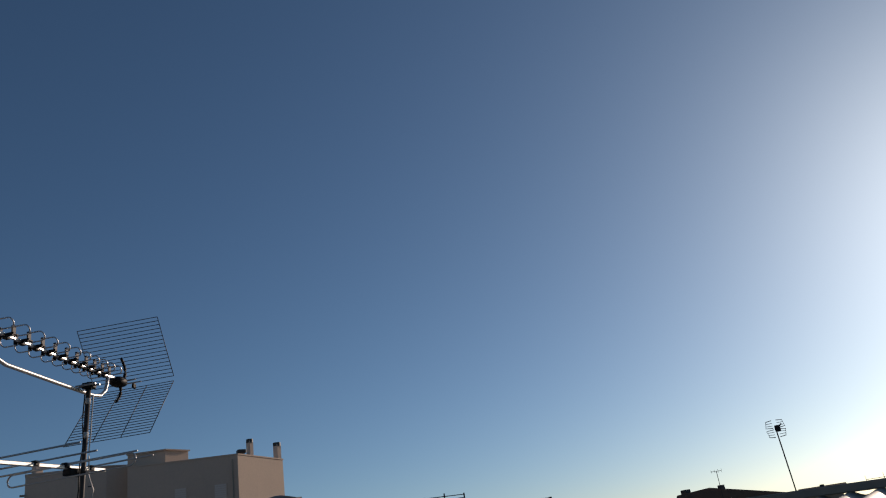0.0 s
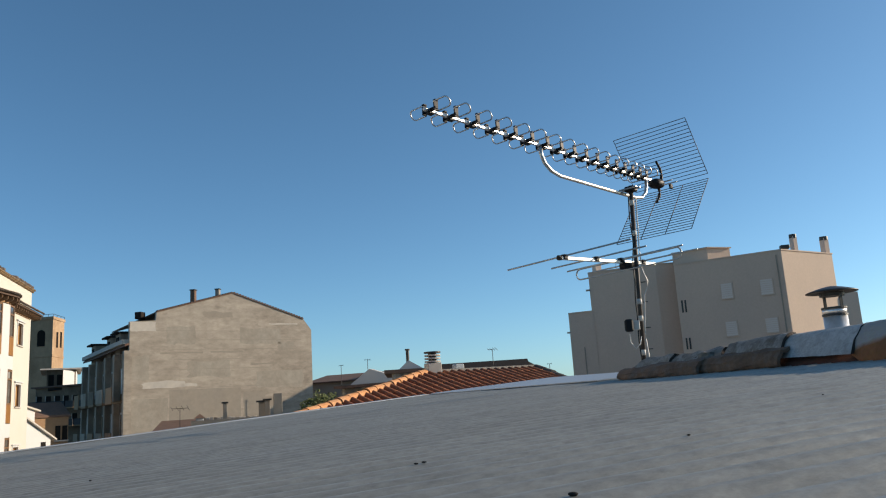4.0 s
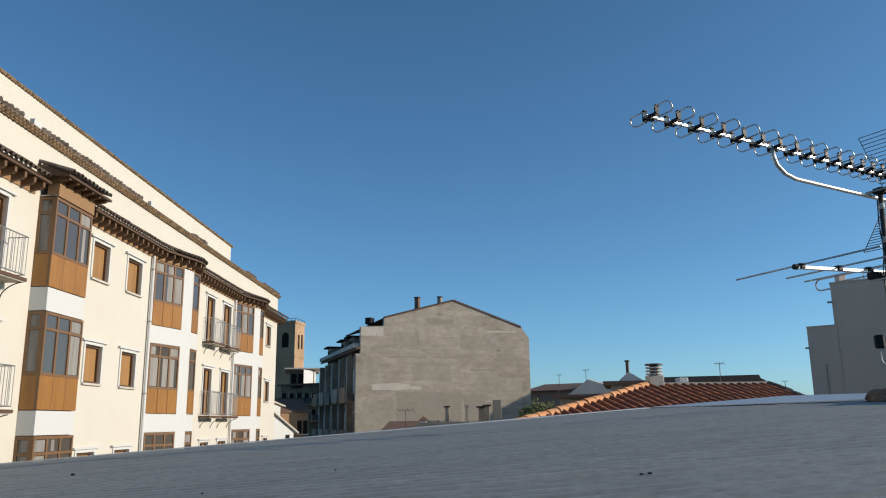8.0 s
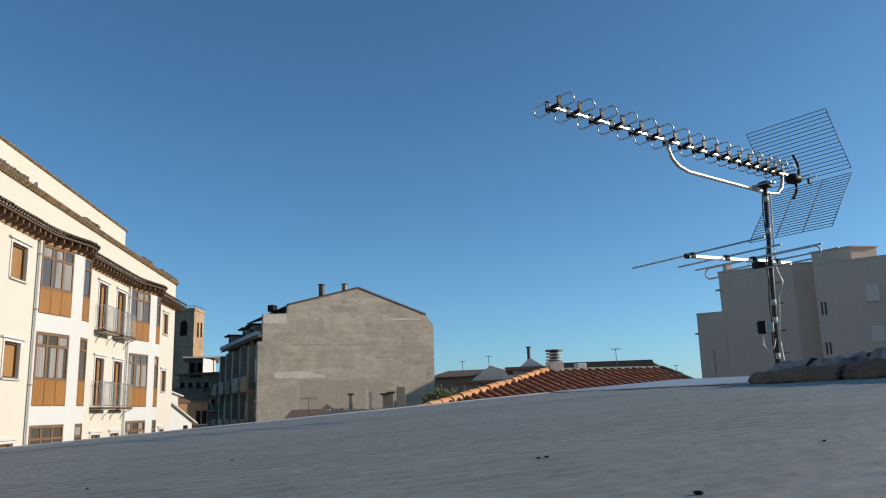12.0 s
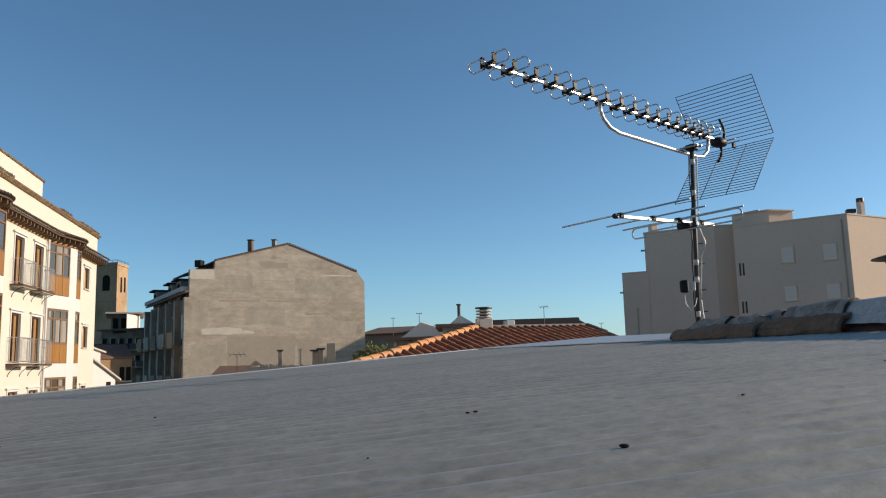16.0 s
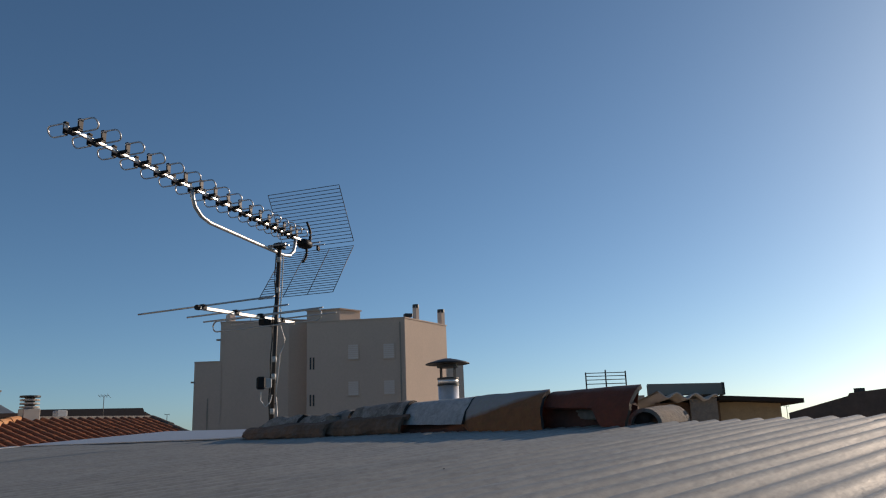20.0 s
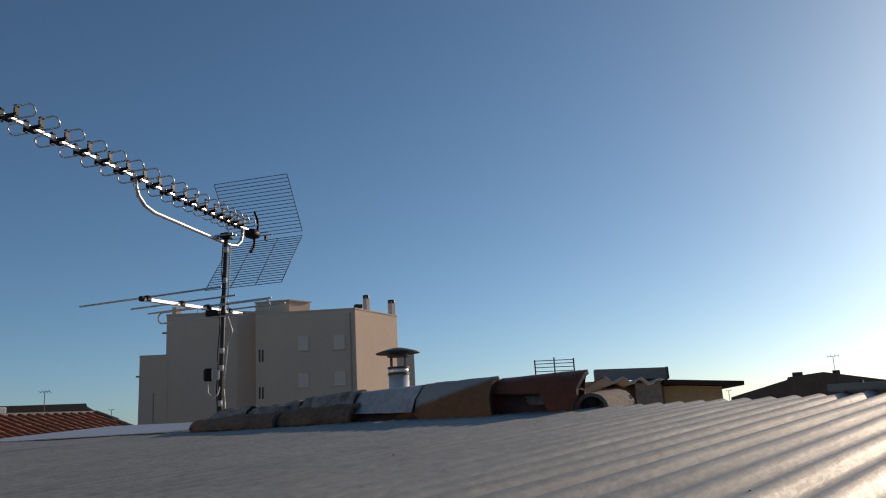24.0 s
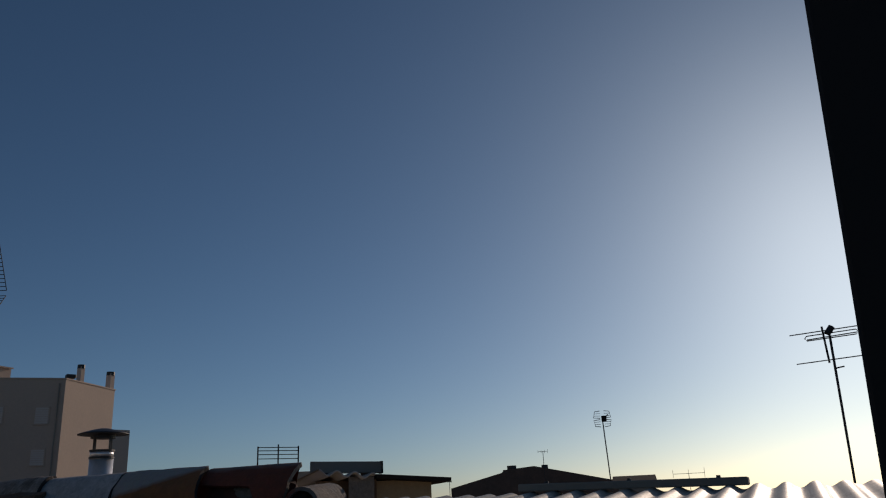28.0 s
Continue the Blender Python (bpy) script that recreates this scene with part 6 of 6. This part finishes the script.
def small_aerial(a, r, e0, e1, label, rods=4, size=0.5, name="roof_aerial", turn=0.0, lean=0.0, ground=True):
    """A small television aerial on its pole."""
    t = thing(name, label, "aerial", "small aerials on the roofs")
    c = az(a, r)
    side = Vector((math.cos(radians(a)), -math.sin(radians(a)), 0))
    z0, z1 = (0.0 if ground else hz(c, e0)), hz(c, e1)
    tp = flat(c, z1) + side * lean
    rr = 0.0003 * r + 0.003
    part("pole", tube_bm([flat(c, z0), tp], rr, 6), M_IRON, t)
    bd = (side * math.cos(turn) + Vector((side.y, -side.x, 0)) * math.sin(turn)).normalized()
    bp = Vector((bd.y, -bd.x, 0))
    part("boom", tube_bm([tp - bd * size * 0.5, tp + bd * size * 0.5], rr * 0.8, 6), M_IRON, t)
    for k in range(rods):
        q = tp + bd * size * (k / (rods - 1) - 0.5)
        hl = size * (0.22 + 0.12 * k / rods)
        part("rod", tube_bm([q - bp * hl - Vector((0, 0, hl * 0.5)), q + bp * hl + Vector((0, 0, hl * 0.5))], rr * 0.6, 5), M_IRON, t)
    return t


small_aerial(-26.9, 36, -0.6, 0.85, "thin old aerial on a leaning pole", 4, 0.7, turn=0.3)
small_aerial(-14.0, 45, 2.0, 3.5, "thin aerial on a distant roof", 3, 0.3)
small_aerial(-15.9, 60, 2.4, 3.2, "thin aerial on a distant roof", 3, 0.3)
small_aerial(-4.95, 34, 2.8, 3.7, "old aerial on the dark roof", 4, 0.4, turn=0.5)
small_aerial(-0.95, 50, 0.6, 2.4, "thin bare aerial pole on a roof", 2, 0.25)

# roofs between the gable wall and the tiled roof
small_house(-18.2, -13.0, 75, 72, 2.0, M_GREYWALL, M_BROWNROOF, "row of distant houses with brown roofs", 2.75, 9)
small_house(-16.6, -12.2, 76, 74, 1.5, M_GREYWALL, M_GREYROOF, "distant house with a dark roof", 2.3, 7)
h, P, Q = small_house(-15.9, -11.9, 42, 40, 1.55, M_GREYWALL, M_BROWNROOF, "small pale gabled house", None, 5)
wp, _t = wall_panel(P, Q, [(-15.7, 1.5), (-13.9, 2.85), (-11.95, 2.2)], 0.3, M_WHITE, "gable", h)
h, P, Q = small_house(-12.3, -9.9, 33, 33, 2.4, M_GREYWALL, M_BROWNROOF, "small house with a pale gable and a flue", None, 4)
wall_panel(P, Q, [(-12.2, 2.3), (-11.05, 3.3), (-9.9, 2.6)], 0.3, M_WHITE, "gable", h)
c = az(-11.1, 33.2)
part("flue", tube_bm([flat(c, EZ + 1.6), flat(c, hz(c, 4.0))], 0.07, 8), M_CAPDK, h, "thin dark flue")
part("flue_cap", tube_bm([flat(c, hz(c, 4.0)), flat(c, hz(c, 4.1))], 0.11, 8), M_CAPDK, h)
h, P, Q = small_house(-9.0, -2.7, 36, 36, 1.9, M_GREYWALL, M_GREYROOF, "house with a low dark slate roof", 3.12, 6)
bm = bmesh.new()
rh = az(-2.75, 39)
slab(bm, [flat(rh, hz(rh, 2.85)), flat(az(-2.5, 35.7), hz(az(-2.5, 35.7), 2.0)), flat(az(0.1, 35.7), hz(az(0.1, 35.7), 1.2)), flat(az(0.1, 40), hz(az(0.1, 40), 1.2))], 0.12)
part("hip_end", bm, M_GREYROOF, h, "dark slate hip end")
part("hip_wall", prism_bm([az(-2.8, 36.1), az(0.0, 36.1), az(0.0, 40), az(-2.8, 40)], 0, EZ + 0.6), M_GREYWALL, h)
c = az(-7.5, 35.6)
part("skylight_box", box_bm(flat(c, hz(c, 2.3)), (0.4, 0.5, 0.62), Matrix.Rotation(0.5, 3, "Z"), 0.03), M_WHITE, h, "white box on the dark roof")

# small tree by the gable house
tree = thing("tree", "small green tree beside the grey gable house", "tree")
tb = az(-17.3, 52)
part("trunk", tube_bm([flat(tb, 0), flat(tb, 5), flat(tb, EZ - 0.5)], 0.25, 8, r2=0.12), M_BARK, tree)
for k in range(5):
    a = k * 1.3
    part("limb", tube_bm([flat(tb, EZ - 2.5 + k * 0.3), flat(tb, EZ - 0.3 + k * 0.15) + Vector((math.cos(a), math.sin(a), 0)) * 1.1], 0.09, 6, r2=0.03), M_BARK, tree)
bm = bmesh.new()
for k in range(1500):
    v = Vector((random.gauss(0, 1), random.gauss(0, 1), random.gauss(0, 1)))
    v = v.normalized() * (0.5 + 0.5 * random.random())
    c = flat(tb, EZ + 0.35) + Vector((v.x * 1.7, v.y * 1.7, v.z * 1.15)) * (0.8 + 0.4 * noise.noise(v * 2.2))
    d1 = Vector((random.uniform(-1, 1), random.uniform(-1, 1), random.uniform(-1, 1))).normalized()
    d2 = d1.orthogonal().normalized()
    s = random.uniform(0.06, 0.13)
    bm.faces.new([bm.verts.new(c + d1 * s), bm.verts.new(c + d2 * s * 0.6), bm.verts.new(c - d1 * s), bm.verts.new(c - d2 * s * 0.6)])
part("crown", bm, M_LEAF, tree)

# far roof to the sun side, and the aerials there
fr_ = thing("far_house", "dark distant house with a low pitched roof", "house")
P, Q = az(40.6, 62), az(54, 62)
wall_panel(P, Q, [(41.3, 0.95), (44.9, 1.85), (45.0, 2.02), (47.15, 2.2), (49.0, 1.8), (52.4, 1.05), (53.9, 0.7)], 8, M_BROWNROOF, "gable", fr_)
for a, e, w in ((45.6, 2.25, 0.5), (47.9, 2.2, 0.35)):
    c = az(a, 63)
    part("chimney", box_bm(flat(c, hz(c, e) - 0.3), (w, w, 0.7)), M_CAPDK, fr_)
h, P, Q = small_house(52.8, 55.0, 45, 45, 0.75, M_GREYWALL, M_GREYROOF, "small distant roof corner", 1.3, 4)
small_aerial(47.85, 60, 2.0, 3.15, "thin aerial with stacked rods on a far roof", 4, 0.7)
small_aerial(41.2, 55, 0.2, 1.4, "thin aerial pole far off", 2, 0.3)
small_aerial(57.5, 45, 0.1, 1.2, "wide thin aerial far off", 3, 1.6)

# grid aerial on a leaning pole
ga = thing("grid_aerial", "small panel aerial with wire wings on a leaning pole", "aerial")
c = az(52.35, 25)
side = Vector((math.cos(radians(52)), -math.sin(radians(52)), 0))
tp = flat(c, hz(c, 4.95)) - side * 0.06
part("pole", tube_bm([flat(c, 0.0) + side * 0.6, flat(c, hz(c, -1.0)) + side * 0.03, tp + Vector((0, 0, 0.15))], 0.018, 8), M_IRON, ga)
part("dipole_box", box_bm(tp + side * 0.05 + Vector((0, 0, 0.1)), (0.14, 0.12, 0.18), None, 0.02), M_PLASTIC, ga)
for sx, sz in ((-1, 1), (-1, -1), (1, 1), (1, -1)):
    bm = bmesh.new()
    o = tp + Vector((0, 0, 0.1))
    a_ = o + side * sx * 0.06 + Vector((0, 0, sz * 0.02))
    b_ = o + side * sx * 0.26 + Vector((0, 0, sz * 0.04))
    c_ = o + side * sx * 0.22 + Vector((0, 0, sz * 0.22))
    d_ = o + side * sx * 0.06 + Vector((0, 0, sz * 0.24))
    tube(bm, [a_, b_, c_, d_], 0.012, 5)
    for q in (0.3, 0.65):
        tube(bm, [a_.lerp(d_, q), b_.lerp(c_, q)], 0.007, 4)
    part("wing", bm, M_IRON, ga)
part("boom", tube_bm([tp + side * 0.05 + Vector((0, 0, 0.1)), tp + side * 0.18 + Vector((0, 0, 0.22))], 0.02, 6), M_IRON, ga)

# tall thin aerial near the hatch
ta = thing("tall_aerial", "thin tall aerial with long crosswise rods", "aerial")
r3 = 9.0
c = az(67.45, r3)
side = Vector((math.cos(radians(67.5)), -math.sin(radians(67.5)), 0))
tp = flat(az(67.75, r3), hz(c, 9.5))
part("pole", tube_bm([flat(c, 0.0), flat(c, EZ - 0.6), tp], 0.0125, 8), M_IRON, ta)
for e, l0, l1 in ((9.85, -0.38, 0.3), (9.45, -0.22, 0.26), (7.95, -0.36, 0.28)):
    z = r3 * math.tan(radians(e)) + EZ
    o = flat(tp, z)
    part("rod", tube_bm([o + side * l0 - Vector((0, 0, 0.012)), o + side * l1 + Vector((0, 0, 0.01))], 0.006, 6), M_IRON, ta)
o = flat(tp, EZ + r3 * math.tan(radians(9.3)))
pts = [o + side * x + Vector((0, 0, z)) for x, z in ((-0.22, 0.0), (0.25, 0.015), (0.27, 0.04), (0.25, 0.065), (-0.22, 0.05), (-0.24, 0.025), (-0.22, 0.0))]
part("folded_dipole", tube_bm(pts, 0.006, 6), M_IRON, ta)
part("boom", tube_bm([tp - side * 0.05 + Vector((0, 0, -0.28)), tp - side * 0.06 + Vector((0, 0, 0.1))], 0.012, 6), M_IRON, ta)
part("grid", tube_bm([tp - side * 0.02 + Vector((0, 0, 0.02)), tp + side * 0.08 + Vector((0, 0.05, 0.09))], 0.035, 6), M_IRON, ta)
part("side_stub", tube_bm([tp + Vector((0, 0, -0.34)), tp + side * 0.08 + Vector((0, 0, -0.33))], 0.008, 6), M_IRON, ta)

# ---- the near hipped roof of orange tiles ----
oh = thing("tiled_house", "house with a hipped roof of orange clay tiles", "house")
OR_ = 17.0
SL = 0.3
down = Vector((math.sin(radians(135)), math.cos(radians(135)), 0))
along = Vector((math.sin(radians(45)), math.cos(radians(45)), 0))
OA = az(-9.85, OR_, OR_ * math.tan(radians(2.2)))


def in_roof(a, e):
    """Where the bearing a and the elevation e from the eye meet the tiled slope."""
    d = Vector((math.sin(radians(a)), math.cos(radians(a)), math.tan(radians(e))))
    k = (OA.z - EZ + SL * OA.dot(down)) / (d.z + SL * d.dot(down))
    return Vector((0, 0, EZ)) + d * k


OB, OH, OV = in_roof(-1.95, 2.13), in_roof(-19.2, -0.42), in_roof(-0.07, 1.2)
OH2, OV2 = OA + (OH - OA) * 1.2, OB + (OV - OB) * 2.4
OUTLINE = [OA, OB, OV2, OH2]
bm = bmesh.new()
slab(bm, OUTLINE, 0.06)
back = OA - along * 3.5 - down * 1.0 - Vector((0, 0, 1.7))
slab(bm, [OA, OH2, OH2 - along * 2.5 - Vector((0, 0, 0.9)), back], 0.06)
slab(bm, [OA, back, OB - along * 0.5 - down * 2.5 - Vector((0, 0, 1.5)), OB], 0.06)
# dark slab colour paints the shade in the channels between the tile ribs
slope = part("roof_slope", bm, M_BEDCLAY, oh)
mid = sum(OUTLINE, Vector()) / 4
part("wall_block", prism_bm([mid + (p - mid) * 0.93 for p in (OA - down * 2, OB - down * 2, OV2, OH2)], 0, OH2.z - 0.75), M_GREYWALL, oh)
pitch, step = 0.22, 0.37
plan = [((p - OA).dot(along), (p - OA).dot(down)) for p in OUTLINE]


def rib_span(c):
    """Where a rib at c along the roof enters and leaves the slope's outline."""
    hits = []
    for (a0, b0), (a1, b1) in zip(plan, plan[1:] + plan[:1]):
        if (a0 - c) * (a1 - c) < 0:
            hits.append(b0 + (b1 - b0) * (c - a0) / (a1 - a0))
    return (min(hits), max(hits)) if len(hits) > 1 else None


tile0 = None
cand = []
for k in range(-60, 60):
    span = rib_span(k * pitch + 0.05)
    if span:
        b = span[0] + 0.03
        while b < span[1] - 0.2:
            cand.append((b - span[0], b, k * pitch + 0.05))
            b += step
cand.sort()
fall = (down - Vector((0, 0, SL))).normalized()
frame_r = Matrix((fall, along, fall.cross(along))).transposed()
if frame_r.col[2].z < 0:
    frame_r = Matrix((fall, -along, fall.cross(-along))).transposed()
frame_r = frame_r.to_4x4()
far_bm = bmesh.new()
for i, (_d, b, a) in enumerate(cand):
    p = OA + along * a + down * b - Vector((0, 0, SL * b))
    m = Matrix.Translation(p + along * random.uniform(-0.006, 0.006) + Vector((0, 0, 0.006 + random.uniform(0, 0.006)))) @ frame_r
    if i < 300:
        if tile0 is None:
            tile0 = part("tile", barrel(0.45, 0.07, 0.078, n=8), M_TILE_OR, slope, smooth=True)
            tile0.matrix_local = m
        else:
            again("tile", tile0, m, slope)
    else:
        t_ = barrel(0.45, 0.07, 0.078, n=5)
        t_.transform(m)
        me_ = bpy.data.meshes.new("rest")
        t_.to_mesh(me_)
        t_.free()
        far_bm.from_mesh(me_)
        bpy.data.meshes.remove(me_)
tagged(part("lower_tiles", far_bm, M_TILE_OR, slope), kind="stuff")


def cap_row(first, last, name, mat, label, r0, r1, lift, gap=0.36):
    """A row of cap tiles from first down to last."""
    d = (last - first).normalized()
    sd = d.cross(Vector((0, 0, 1))).normalized()
    turn = Matrix((d, -sd, sd.cross(d))).transposed().to_4x4()
    one = None
    for k in range(int((last - first).length / gap)):
        m = Matrix.Translation(first + d * (k * gap) + Vector((0, 0, lift + random.uniform(-0.008, 0.008)))) @ turn @ Matrix.Rotation(random.uniform(-0.03, 0.03), 4, "Z")
        if one is None:
            one = part(name, barrel(gap + 0.06, r0, r1, n=8), mat, slope, label)
            one.matrix_local = m
        else:
            again(name, one, m, slope)


# hip caps take the paler clay as painted sunlight
cap_row(OA, OH2, "hip_tile", M_TILE_LT, "hip tile with sunlight painted into its pale colour", 0.085, 0.105, 0.01, 0.33)
cap_row(OB, OV2, "verge_tile", M_TILE_DK, "dark old verge tile", 0.09, 0.11, 0.01)
bm = bmesh.new()
tube(bm, [OA + Vector((0, 0, 0.03)), OB + Vector((0, 0, 0.03))], 0.06, 8)
part("ridge_mortar", bm, M_MORTAR, slope, "grey mortar fillet along the top edge")
# white chimney with stacked slabs
och = thing("slatted_chimney", "whitish chimney topped by stacked round slabs", "chimney")
c = az(-9.3, OR_ + 0.15)
part("shaft", box_bm(flat(c, EZ + 0.62), (0.3, 0.3, 0.54), Matrix.Rotation(0.5, 3, "Z"), 0.01), M_CONC3, och)
for k in range(4):
    z = EZ + 0.905 + k * 0.066
    part("slab", tube_bm([flat(c, z), flat(c, z + 0.03)], 0.175 if k < 3 else 0.185, 18), M_CONC3 if k < 3 else M_CAPDK, och)
part("core", tube_bm([flat(c, EZ + 0.88), flat(c, EZ + 1.12)], 0.09, 12), M_CAPDK, och)
